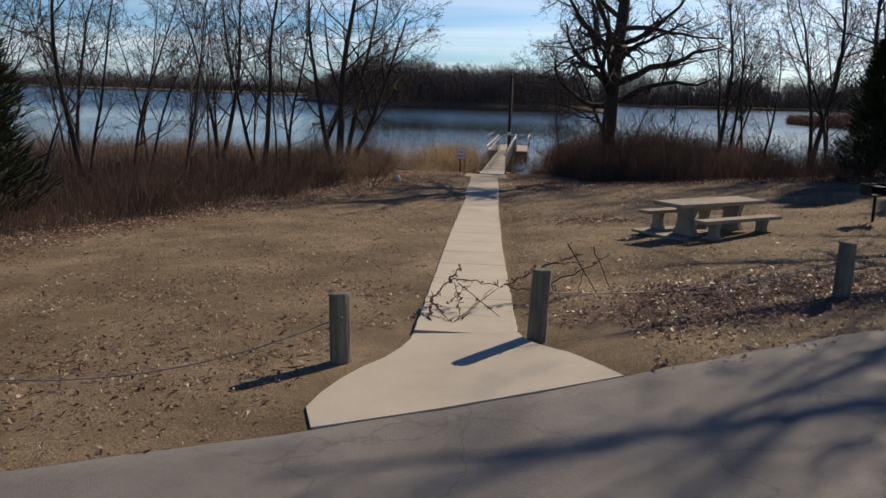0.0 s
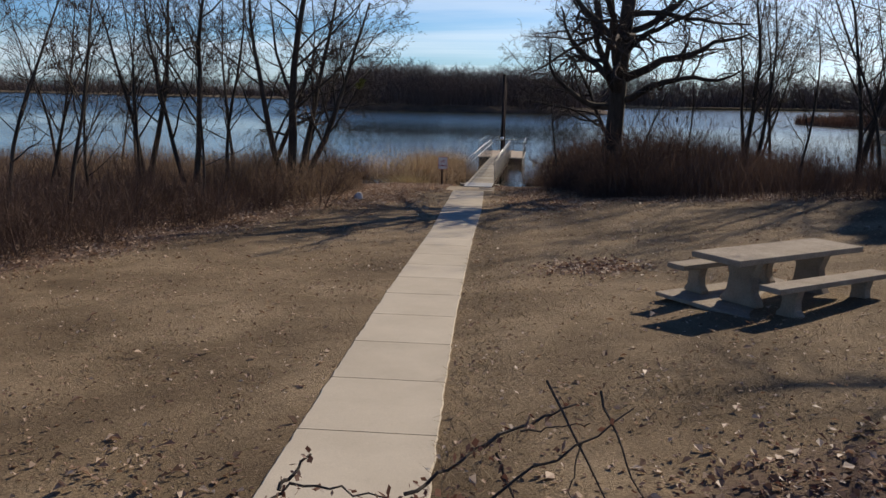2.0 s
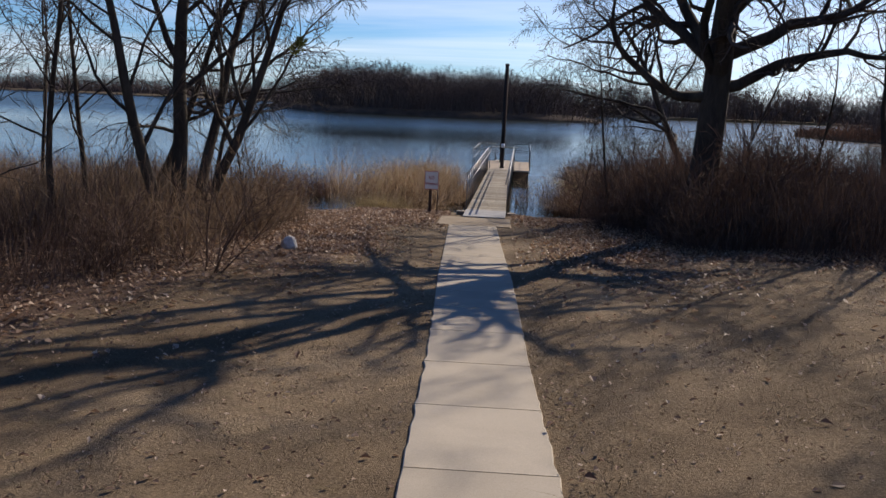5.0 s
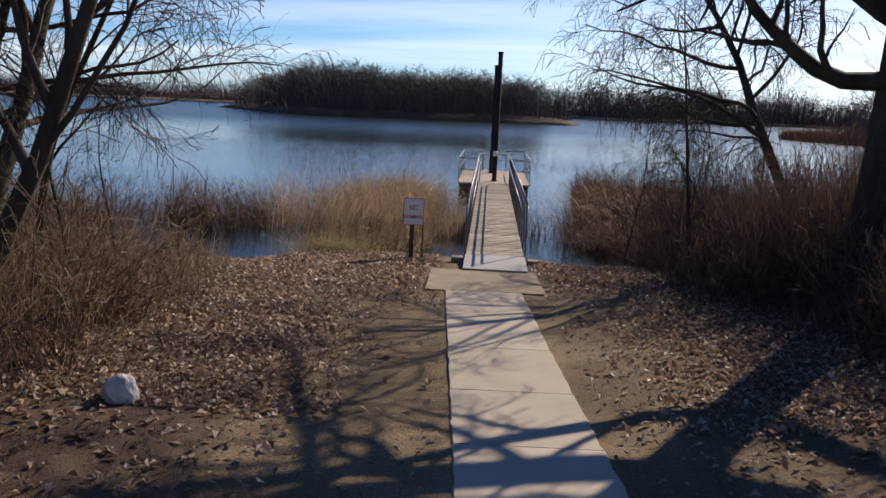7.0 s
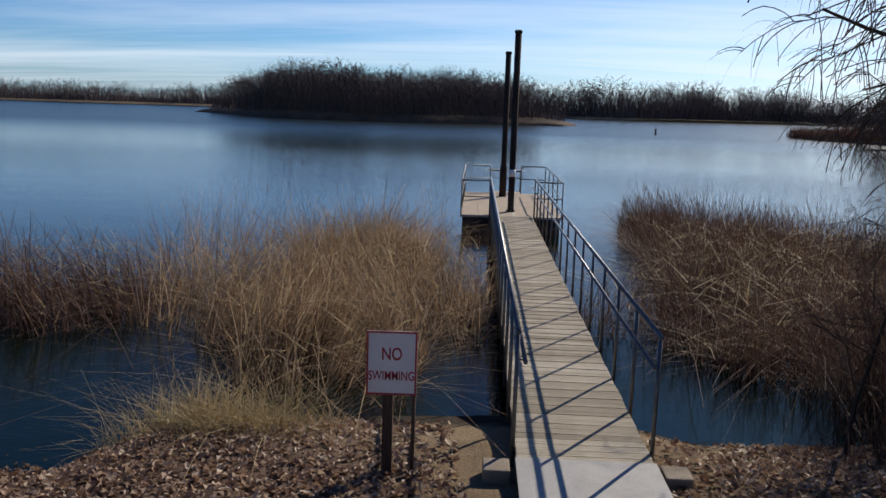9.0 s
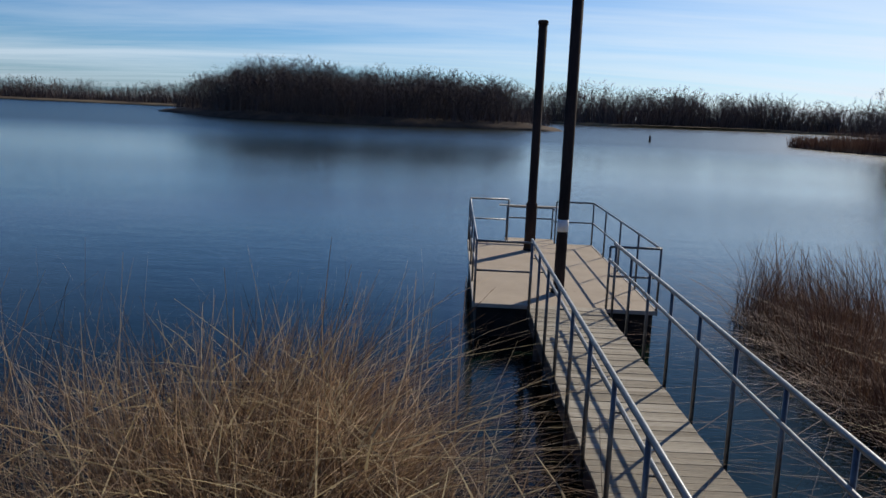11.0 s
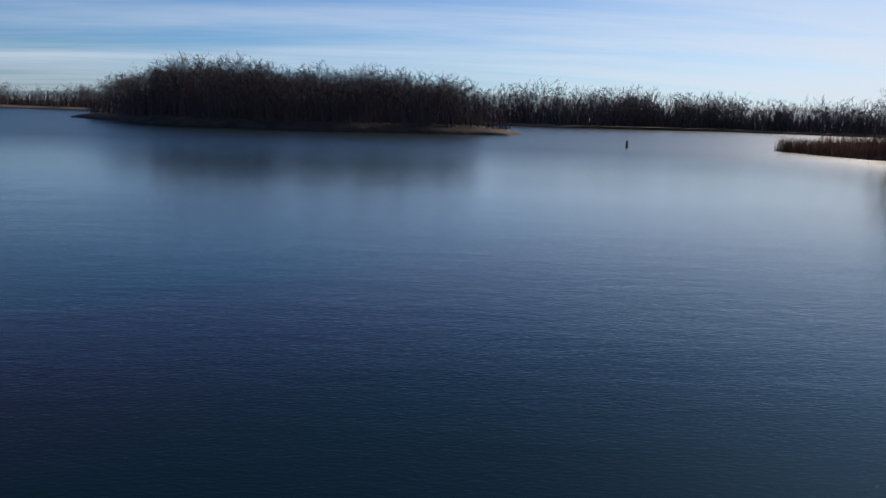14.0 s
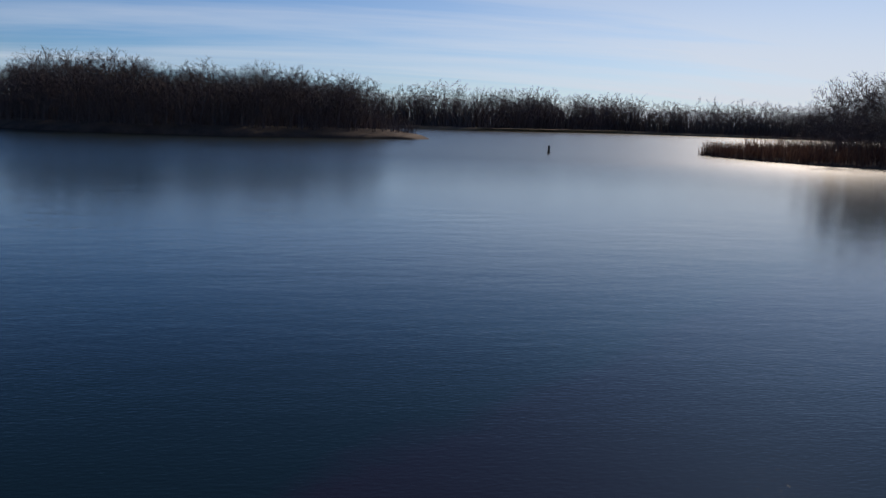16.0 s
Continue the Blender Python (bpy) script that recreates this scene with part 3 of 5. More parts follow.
def tree_meshes(name, seed, height, radius, shape, bark=BARK, twig=TWIG, split=2):
    rng = np.random.default_rng(seed)
    out = []
    lean = shape.get("lean", 0.04)
    for s in range(shape.get("stems", 1)):
        a = rng.uniform(0, 6.28)
        off = Vector((math.cos(a), math.sin(a), 0)) * (radius * 1.6 if s else 0)
        tilt = lean * (1 if s == 0 else 5)
        d = Vector((math.cos(a) * tilt, math.sin(a) * tilt, 1)).normalized()
        grow(rng, off + Vector((0, 0, -0.35)), d, height * (1 if s == 0 else rng.uniform(0.7, 0.95)), radius * (1 if s == 0 else 0.75), 0, shape, out)
    meshes = []
    for lo, hi, label, mat in ((0, split, "trunk", bark), (split, 9, "crown", twig)):
        V, F = [], []
        for level, pts, rad in out:
            if lo <= level < hi:
                if level == 0:
                    rad = [rad[0] * 1.35] + rad[1:]
                k = min((9, 6, 4, 3, 3)[level], shape.get("sides", 9))
                rad = [max(x, shape.get("least", 0.004)) for x in rad]
                if level >= 3 or (level == len(shape["seg"]) - 1):
                    side = Vector(rng.normal(0, 1, 3)).normalized()
                    at = len(V)
                    for p, r in zip(pts, rad):
                        V += [tuple(p - side * r * 1.15), tuple(p + side * r * 1.15)]
                    F += [(at + 2 * i, at + 2 * i + 1, at + 2 * i + 3, at + 2 * i + 2) for i in range(len(pts) - 1)]
                else:
                    tube_into(V, F, pts, rad, k, cap=False)
        meshes.append(mesh_of(label, V, F, mat, lo == 0))
    return meshes


OAK = dict(seg=(10, 10, 7, 5, 2), count=(13, 9, 8, 6, 0), crook=(0.03, 0.20, 0.26, 0.28, 0.28), rise=(0.02, 0.045, 0.03, 0.02, 0.0), tip=(0.55, 0.18, 0.2, 0.25, 0.4),
           first=(0.36, 0.2, 0.12, 0.1, 0), angle=((55, 95), (32, 70), (30, 70), (30, 65), (0, 0)), thin=((0.34, 0.58), (0.45, 0.62), (0.4, 0.6), (0.45, 0.65), (1, 1)),
           long=((0.45, 0.72), (0.36, 0.6), (0.35, 0.55), (0.35, 0.6), (1, 1)), lean=0.0, least=0.0065)
ELM = dict(seg=(9, 7, 5, 4, 2), count=(11, 6, 6, 4, 0), crook=(0.06, 0.14, 0.18, 0.2, 0.2), rise=(0.02, 0.06, 0.04, 0.02, 0.0), tip=(0.2, 0.16, 0.2, 0.25, 0.4),
           first=(0.25, 0.2, 0.15, 0.1, 0), angle=((30, 65), (28, 55), (28, 55), (25, 55), (0, 0)), thin=((0.35, 0.6), (0.45, 0.65), (0.4, 0.6), (0.45, 0.65), (1, 1)),
           long=((0.35, 0.6), (0.38, 0.6), (0.35, 0.6), (0.35, 0.6), (1, 1)), lean=0.06, least=0.0065)
SLIM = dict(seg=(10, 5, 4, 2), count=(18, 7, 5, 0), crook=(0.07, 0.16, 0.2, 0.2), rise=(0.02, 0.07, 0.03, 0.0), tip=(0.15, 0.2, 0.25, 0.4),
            first=(0.22, 0.2, 0.15, 0), angle=((25, 60), (28, 55), (25, 55), (0, 0)), thin=((0.3, 0.5), (0.4, 0.6), (0.45, 0.65), (1, 1)),
            long=((0.18, 0.36), (0.35, 0.65), (0.4, 0.7), (1, 1)), lean=0.09, least=0.006)


def make_tree(name, meshes, x, y, turn, size, label, category="tree", group="", z=None):
    t = thing(name, pose(x, y, land1(x, y) if z is None else z, 0, 0, turn) @ Matrix.Diagonal((size, size, size, 1)), label, category, group)
    part("trunk", meshes[0], t)
    part("crown", meshes[1], t)
    return t


OAK_LIMBS = ((4.0, (-1, 0.15, 0.12), 4.6, 0.16), (4.9, (-0.8, 0.3, 0.6), 6.5, 0.2), (5.0, (0.9, -0.2, 0.45), 6.5, 0.2), (4.2, (0.95, 0.3, 0.25), 5.5, 0.17), (4.5, (-0.1, -0.9, 0.9), 6.5, 0.27), (6.4, (-0.9, -0.2, 0.9), 5.5, 0.18), (6.7, (0.7, 0.4, 0.9), 5.5, 0.17))
oak_meshes = tree_meshes("oak", 12, 11.5, 0.42, dict(OAK, limbs=OAK_LIMBS))
make_tree("oak_tree", oak_meshes, 4.95, 43.3, 0, 1.0, "large bare oak with thick crooked spreading limbs")
make_tree("oak_tree", oak_meshes, 15.6, 21.5, 130, 1.0, "large bare oak beside the road")

elm_meshes = tree_meshes("elm", 5, 11.5, 0.20, dict(ELM, stems=4))
make_tree("elm_tree", elm_meshes, -7.8, 39.4, 60, 1.0, "bare many-stemmed tree above brown undergrowth", group="bare shore trees")


def mistletoe(near, radius, seed):
    """A leafy clump on the twig of the many-stemmed tree that comes nearest to a place."""
    place = pose(-7.8, 39.4, land1(-7.8, 39.4), 0, 0, 60)
    at = min((place @ v.co for v in elm_meshes[1].vertices), key=lambda p: (p - Vector(near)).length)
    r = np.random.default_rng(seed)
    n = 260
    d = r.normal(0, 1, (n, 3))
    d /= np.linalg.norm(d, axis=1)[:, None]
    base = d * radius * r.uniform(0.1, 1, (n, 1)) ** 0.5
    V, F = blades(base, d[:, :2] * 0.8, r.uniform(0.03, 0.07, n), r.uniform(0.015, 0.03, n), r.uniform(0, 0.5, n), 2, r)
    t = tagged(new("mistletoe", mesh_of("mistletoe", V, F, MISTLETOE)), "yellow-green mistletoe clump on a bare branch", "mistletoe", "mistletoe clumps")
    t.matrix_basis = Matrix.Translation(at)


mistletoe((-5.0, 39.0, 2.4), 0.16, 1)
mistletoe((-4.6, 39.0, 2.4), 0.11, 2)
second_elm = tree_meshes("elm", 21, 10.5, 0.135, dict(ELM, stems=2))
for x, y, turn, size in ((-10.6, 36.5, 20, 0.95), (10.5, 43.0, 130, 0.95), (17.5, 40.5, 240, 1.1), (-17.0, 33.0, 310, 1.0), (-13.0, 38.0, 90, 0.9), (13.6, 39.4, 75, 1.0), (15.2, 19.5, 30, 1.15), (18.4, 24.0, 140, 1.2), (21.0, 17.5, 260, 1.2), (12.8, 15.4, 50, 1.0), (16.6, 14.2, 170, 1.1), (11.8, 47.0, 190, 0.8)):
    make_tree("elm_tree", second_elm, x, y, turn, size, "bare grey-brown tree at the lake edge", group="bare shore trees")
slim_sets = [tree_meshes("slim", 31 + i, 9.0, 0.075, SLIM) for i in range(4)]
rng = np.random.default_rng(3)
spots = [(-9.2, 33.5), (-10.4, 40.5), (-11.8, 31.0), (-12.4, 36.2), (-13.2, 29.0), (-13.8, 39.0), (-14.6, 33.8), (-15.4, 30.2), (-16.2, 37.5), (-17.8, 40.5), (-18.8, 35.6), (-20.4, 38.2), (-21.8, 33.0),
         (-23.6, 37.0), (-15.0, 26.0), (-12.9, 43.0), (-8.0, 42.4), (-19.4, 29.6), (-16.6, 24.6), (-13.6, 23.0),
         (8.6, 45.0), (2.9, 46.4), (11.8, 40.0), (12.4, 45.2), (13.9, 37.8), (14.8, 42.0), (16.4, 45.0), (15.8, 35.6), (18.4, 37.8), (19.6, 43.8), (21.0, 40.4), (20.0, 34.6), (22.6, 36.8), (24.4, 41.4), (6.2, 45.6), (-11.0, 28.2), (-9.6, 37.2), (-15.6, 41.6), (-21.0, 41.0), (-25.0, 33.0), (-7.0, 43.0), (-6.6, 40.6), (17.0, 39.4), (18.8, 46.0), (23.4, 45.0), (26.0, 37.0), (27.6, 42.0)]
for i, (x, y) in enumerate(spots):
    size = float(rng.uniform(0.75, 1.2)) * (0.62 if 2 < x < 9.2 else 0.45 if -7.5 < x < 0 else 0.92)
    make_tree("slim_tree", slim_sets[i % 4], x, y, float(rng.uniform(0, 360)), size, "thin bare sapling in the shore thicket", group="shore saplings")
# a bough with hanging shoots by the ramp
WILLOW = dict(seg=(7, 9, 6, 5), count=(13, 13, 18, 0), crook=(0.08, 0.17, 0.14, 0.06), rise=(0.02, -0.01, -0.10, -0.24), tip=(0.3, 0.2, 0.3, 0.5),
              first=(0.4, 0.25, 0.1, 0), angle=((45, 75), (30, 65), (40, 80), (0, 0)), thin=((0.45, 0.65), (0.35, 0.5), (0.3, 0.45), (1, 1)),
              long=((0.55, 0.8), (0.3, 0.5), (0.4, 0.7), (1, 1)), lean=0.02, pull=(-0.09, 0.03, 0), least=0.005)
willow_meshes = tree_meshes("willow", 8, 8.0, 0.17, WILLOW)
make_tree("willow_tree", willow_meshes, 6.6, 49.3, 0, 0.95, "bare tree with drooping thin shoots")
make_tree("willow_tree", willow_meshes, 5.2, 51.2, 25, 0.42, "small bare tree leaning over the reeds with drooping shoots", z=WATER_Z)

make_tree("willow_tree", willow_meshes, -9.6, 42.0, 170, 0.8, "bare tree with drooping thin shoots")


def evergreen_meshes(seed, height, radius):
    rng = np.random.default_rng(seed)
    trunk = tube("trunk", [(0, 0, -0.3), (0.03, 0, height * 0.5), (0, 0.02, height * 0.95)], [0.16, 0.1, 0.02], BARK, 7)
    n = 6000
    h = rng.uniform(0.04, 1, n) ** 0.9
    reach = radius * (1 - h) ** 0.7 * np.sqrt(rng.uniform(0.1, 1, n))
    a = rng.uniform(0, 6.28, n)
    lump = 1 + 0.25 * np.sin(a * 3 + h * 17) + 0.15 * np.sin(a * 7 - h * 31)
    base = np.stack([np.cos(a) * reach * lump, np.sin(a) * reach * lump, h * height], 1)
    lean = np.stack([np.cos(a), np.sin(a)], 1) * rng.uniform(0.3, 1.4, (n, 1))
    V, F = blades(base, lean, rng.uniform(0.18, 0.4, n), rng.uniform(0.05, 0.12, n), rng.uniform(0, 0.5, n), 2, rng)
    return trunk, mesh_of("crown", V, F, EVERGREEN)


cedar = evergreen_meshes(4, 7.0, 1.9)
for x, y, size in ((-13.6, 20.5, 0.95), (-15.4, 19.4, 1.1), (13.9, 33.4, 0.72), (15.6, 34.0, 0.95), (17.8, 32.4, 1.05)):
    make_tree("cedar_tree", cedar, x, y, x * 40 % 360, size, "dark green cedar standing in the thicket", "evergreen tree", group="cedars")

# ---- thicket, reeds, grass and leaves ----


def scatter(n, box, keep, rng):
    x = rng.uniform(box[0], box[1], n)
    y = rng.uniform(box[2], box[3], n)
    ok = rng.uniform(0, 1, n) < keep(x, y)
    return x[ok], y[ok]


def strips(name, x, y, rng, tall, wide, lean, droop, mat, label, category, z=None, seg=3, swathe=0.0):
    n = len(x)
    base = np.stack([x, y, (land(x, y) if z is None else np.full(n, z)) - 0.03], 1)
    sway = np.stack([np.sin(x * 1.1 + 2 * np.sin(y * 0.7)), np.cos(y * 1.3 + 2 * np.sin(x * 0.8))], 1) * swathe
    V, F = blades(base, rng.normal(0, lean, (n, 2)) + sway, tall(x, y, n), rng.uniform(wide[0], wide[1], n), rng.uniform(droop[0], droop[1], n), seg, rng)
    return tagged(new(name, mesh_of(name, V, F, mat)), label, category, kind="stuff")


def in_thicket(x, y):
    l = np.interp(y, LEFT_Y, LEFT_X) - x
    r = x - np.interp(y, RIGHT_Y, RIGHT_X)
    d = np.maximum(l, r)
    return d


def lumps(x, y, s=0.5):
    return 0.5 + 0.5 * np.sin(x * s * 2.1 + 1.3 * np.sin(y * s)) * np.cos(y * s * 1.7 + np.sin(x * s * 1.3))


rng = np.random.default_rng(11)
# shade is put into the colour: darkened scrub at right and nearer left
for box, mat, many in (((-34, -5.0, 17, 36.5), SHADED_SCRUB, 62000), ((-34, -5.0, 36.5, 50), SCRUB, 43000), ((1.6, 34, 21, 50), SHADED_SCRUB, 82000)):
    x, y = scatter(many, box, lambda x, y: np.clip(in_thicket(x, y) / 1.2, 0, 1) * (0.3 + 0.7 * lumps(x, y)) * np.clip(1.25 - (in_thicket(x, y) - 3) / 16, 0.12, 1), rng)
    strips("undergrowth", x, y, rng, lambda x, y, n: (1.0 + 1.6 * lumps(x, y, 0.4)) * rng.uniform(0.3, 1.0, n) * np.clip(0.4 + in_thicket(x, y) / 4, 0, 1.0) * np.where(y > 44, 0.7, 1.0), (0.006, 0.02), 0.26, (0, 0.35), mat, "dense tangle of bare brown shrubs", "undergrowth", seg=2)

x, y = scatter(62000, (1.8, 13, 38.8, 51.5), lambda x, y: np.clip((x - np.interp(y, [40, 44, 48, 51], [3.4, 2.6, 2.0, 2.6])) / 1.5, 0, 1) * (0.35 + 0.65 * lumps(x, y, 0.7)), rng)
strips("undergrowth", x, y, rng, lambda x, y, n: (1.1 + 1.1 * lumps(x, y, 0.5)) * rng.uniform(0.3, 1.0, n) * np.clip(0.25 + (x - 2.4) / 4.0, 0, 1), (0.007, 0.022), 0.28, (0, 0.4), SHADED_SCRUB, "dense brown brush under the oak, coloured as if shaded", "undergrowth", seg=2)

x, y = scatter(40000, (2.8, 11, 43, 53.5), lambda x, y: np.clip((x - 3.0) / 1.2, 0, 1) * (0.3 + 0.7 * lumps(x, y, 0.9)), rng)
strips("undergrowth", x, y, rng, lambda x, y, n: (2.0 + 1.5 * lumps(x, y, 0.6)) * rng.uniform(0.3, 1.0, n), (0.007, 0.022), 0.22, (0, 0.4), SHADED_SCRUB, "tall thicket by the water, coloured as if shaded", "undergrowth", seg=2)

# shrubs with many forking stems at the thicket's front
SHRUB = dict(seg=(4, 3, 2), count=(7, 6, 0), crook=(0.12, 0.2, 0.25), rise=(0.03, 0.05, 0.02), tip=(0.3, 0.3, 0.4), first=(0.15, 0.1, 0), angle=((20, 55), (25, 60), (0, 0)),
             thin=((0.45, 0.7), (0.45, 0.7), (1, 1)), long=((0.45, 0.75), (0.35, 0.6), (1, 1)), lean=0.12, stems=6, sides=4)
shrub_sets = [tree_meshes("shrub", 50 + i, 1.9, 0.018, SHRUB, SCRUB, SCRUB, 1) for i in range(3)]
# the same shrubs in the darkened scrub, for where the thicket lies in shade
shaded_shrubs = [tree_meshes("shrub", 50 + i, 1.9, 0.018, SHRUB, SHADED_SCRUB, SHADED_SCRUB, 1) for i in range(3)]
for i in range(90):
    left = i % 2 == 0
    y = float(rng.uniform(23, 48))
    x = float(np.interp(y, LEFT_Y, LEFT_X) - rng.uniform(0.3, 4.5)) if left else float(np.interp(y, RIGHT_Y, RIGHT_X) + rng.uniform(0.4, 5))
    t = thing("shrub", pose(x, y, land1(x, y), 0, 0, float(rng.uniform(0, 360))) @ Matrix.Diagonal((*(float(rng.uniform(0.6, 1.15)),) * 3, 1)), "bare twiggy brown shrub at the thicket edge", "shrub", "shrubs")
    part("stem", (shrub_sets if x < 0 and y > 35 else shaded_shrubs)[i % 3][0], t)
    part("crown", (shrub_sets if x < 0 and y > 35 else shaded_shrubs)[i % 3][1], t)


# brush that leans in over the path's end on both sides
for i in range(40):
    left = i % 2 == 0
    x, y = (float(rng.uniform(-9.0, -5.6)), float(rng.uniform(33.5, 44))) if left else (float(rng.uniform(2.5, 4.8)), float(rng.uniform(43.5, 47.5)))
    t = thing("shrub", pose(x, y, land1(x, y), 0, 0, float(rng.uniform(0, 360))) @ Matrix.Diagonal((*(float(rng.uniform(0.75, 1.2)),) * 3, 1)), "bare brown shrub among fallen leaves near the shore", "shrub", "shrubs")
    part("stem", (shrub_sets if x < 0 and y > 35 else shaded_shrubs)[i % 3][0], t)
    part("crown", (shrub_sets if x < 0 and y > 35 else shaded_shrubs)[i % 3][1], t)

make_tree("small_tree", slim_sets[1], 2.6, 50.4, 40, 0.42, "small bare tree among the reeds", group="small shore trees")
make_tree("small_tree", slim_sets[3], 5.0, 48.6, 190, 0.5, "small bare tree in the brush", group="small shore trees")

for i in range(44):
    x, y = (float(rng.uniform(5.2, 12.5)), float(rng.uniform(39.5, 48))) if i < 16 else (float(rng.uniform(4.0, 7.2)), float(rng.uniform(39.3, 43.0))) if i < 30 else (float(rng.uniform(3.6, 8.5)), float(rng.uniform(45, 50)))
    s = float(rng.uniform(1.5, 2.3)) * (0.85 if i < 16 or i >= 30 else 0.6)
    t = thing("shrub", pose(x, y, land1(x, y), 0, 0, float(rng.uniform(0, 360))) @ Matrix.Diagonal((s, s, s, 1)), "tall dense bare shrub under the oak", "shrub", "shrubs")
    part("stem", (shrub_sets if x < 0 and y > 35 else shaded_shrubs)[i % 3][0], t)
    part("crown", (shrub_sets if x < 0 and y > 35 else shaded_shrubs)[i % 3][1], t)


def reed_keep(x, y):
    ramp = np.abs(x - (-0.68 + 0.041 * (y - 48.9))) > 0.85
    front = np.interp(x, [-14, -11.5, -7, -5.6, -4.9, -2.6, -2.1, -0.6], [51, 54.0, 54.6, 53.6, 51.6, 51.6, 54.0, 54.4])
    back = 59.0 + 5.6 * np.exp(-((x + 4.1) / 1.9) ** 2) - 0.15 * np.clip(-x - 8, 0, 30)
    left = (x < 0) * np.clip((y - front - 0.9 * lumps(x, y, 0.9)) / 0.6, 0, 1) * np.clip((back - y) / 1.4, 0, 1)
    front = np.interp(x, [0.6, 1.7, 2.4, 6, 10], [55.2, 55.0, 52.8, 52.0, 52.0])
    right = (x > 0.6) * np.clip((y - front - 0.6 * lumps(x, y, 0.9)) / 0.8, 0, 1) * np.clip((np.interp(x, [1.5, 3.0, 4.0, 5.5, 9, 20], [58, 60, 71, 72, 67, 60]) - y) / 1.0, 0, 1)
    return np.maximum(left, right) * ramp * np.clip(0.06 + 1.3 * lumps(x, y, 1.3) * lumps(x + 3, y, 0.45) ** 0.5 + 0.4 * (y > 60), 0, 1)


for count, tall_, lean_, droop_ in ((60000, (0.8, 2.1), 0.14, (0, 0.5)), (70000, (0.5, 1.8), 0.5, (0.1, 1.6))):
    for lo, hi, mat, words in ((-30, -7.4, RED_REED, "reddish brown dry reeds in the shallows"), (-7.4, -0.6, REED, "dry tan reeds standing in shallow water")):
        x, y = scatter(int(count * (hi - lo) / 26), (lo, hi, 50.5, 67.5), reed_keep, rng)
        strips("reed_bed", x, y, rng, lambda x, y, n: rng.uniform(*tall_, n) * (0.42 + 0.4 * lumps(x, y, 0.6) + 0.45 * lumps(y, x, 1.7)), (0.007, 0.022), lean_, droop_, mat, words, "reeds", z=WATER_Z, seg=2 if lean_ < 0.2 else 3, swathe=0.3)
    x, y = scatter(count, (0.6, 22, 51.5, 72), reed_keep, rng)
    strips("reed_bed", x, y, rng, lambda x, y, n: rng.uniform(*tall_, n) * 0.92 * (0.65 + 0.5 * lumps(x, y, 0.6)), (0.007, 0.022), lean_, droop_, RED_REED, "reddish brown dry reeds beside the ramp", "reeds", z=WATER_Z, seg=2 if lean_ < 0.2 else 3, swathe=0.18)
# a thick clump at the bed's outer end
x, y = scatter(26000, (-5.8, -2.0, 59.5, 64.0), lambda x, y: np.exp(-(((x + 3.9) / 1.15) ** 2 + ((y - 61.6) / 1.2) ** 2) ** 1.5) * (0.3 + 0.7 * lumps(x, y, 2.2)), rng)
strips("reed_bed", x, y, rng, lambda x, y, n: rng.uniform(0.5, 1.85, n) * (0.75 + 0.25 * lumps(x, y, 1.4)), (0.006, 0.018), 0.34, (0, 1.2), REED, "thick clump of tan reeds in open water", "reeds", z=WATER_Z, swathe=0.2)
# thin stalks standing apart beyond the bed
x, y = scatter(1900, (-9.0, -2.0, 60.0, 65.5), lambda x, y: np.exp(-((y - 61.5) / 2.2) ** 2) * (0.3 + 0.7 * lumps(x, y, 1.6)), rng)
strips("reed_stalks", x, y, rng, lambda x, y, n: rng.uniform(0.9, 2.3, n), (0.006, 0.014), 0.2, (0, 0.6), REED, "sparse pale reed stalks in open water", "reeds", z=WATER_Z)
# fallen stalks across the reeds
x, y = scatter(34000, (-24, 16, 50.5, 63), lambda x, y: reed_keep(x, y) * 0.8, rng)
n = len(x)
V, F = blades(np.stack([x, y, np.full(n, WATER_Z + 0.2) + rng.uniform(0, 1.0, n)], 1), rng.normal(0, 1.5, (n, 2)), rng.uniform(0.12, 0.42, n), rng.uniform(0.008, 0.028, n), rng.uniform(0, 0.9, n), 2, rng)
tagged(new("broken_reeds", mesh_of("broken_reeds", V, F, STRAW)), "pale broken stalks lying over the reeds", "reeds", kind="stuff")
# straw-coloured tussock at the water's edge
x, y = scatter(4600, (-6.0, -3.2, 49.6, 51.4), lambda x, y: np.exp(-(((x + 4.6) / 0.9) ** 2 + ((y - 50.4) / 0.5) ** 2)), rng)
strips("tussock", x, y, rng, lambda x, y, n: rng.uniform(0.25, 0.75, n), (0.006, 0.014), 0.48, (0, 0.9), STRAW, "straw-yellow grass tussock at the waterline", "grass")


def lawn_keep(x, y):
    walk_ = np.abs(x - walk_x(y)) > walk_half(y) + 0.02
    return ((y > road_y(x) + 0.15) & walk_ & ((y > 10.2) | (np.abs(x + 0.1) > 1.9))) * np.clip(1 - litter(x, y) * 1.1, 0.06, 1) * (0.25 + 0.75 * lumps(x, y, 1.1))


x, y = scatter(260000, (-11, 11, 5.0, 36), lawn_keep, rng)
strips("lawn_grass", x, y, rng, lambda x, y, n: rng.uniform(0.02, 0.075, n), (0.005, 0.013), 0.9, (0, 0.9), GRASS, "short dormant straw-coloured grass", "grass", seg=1)


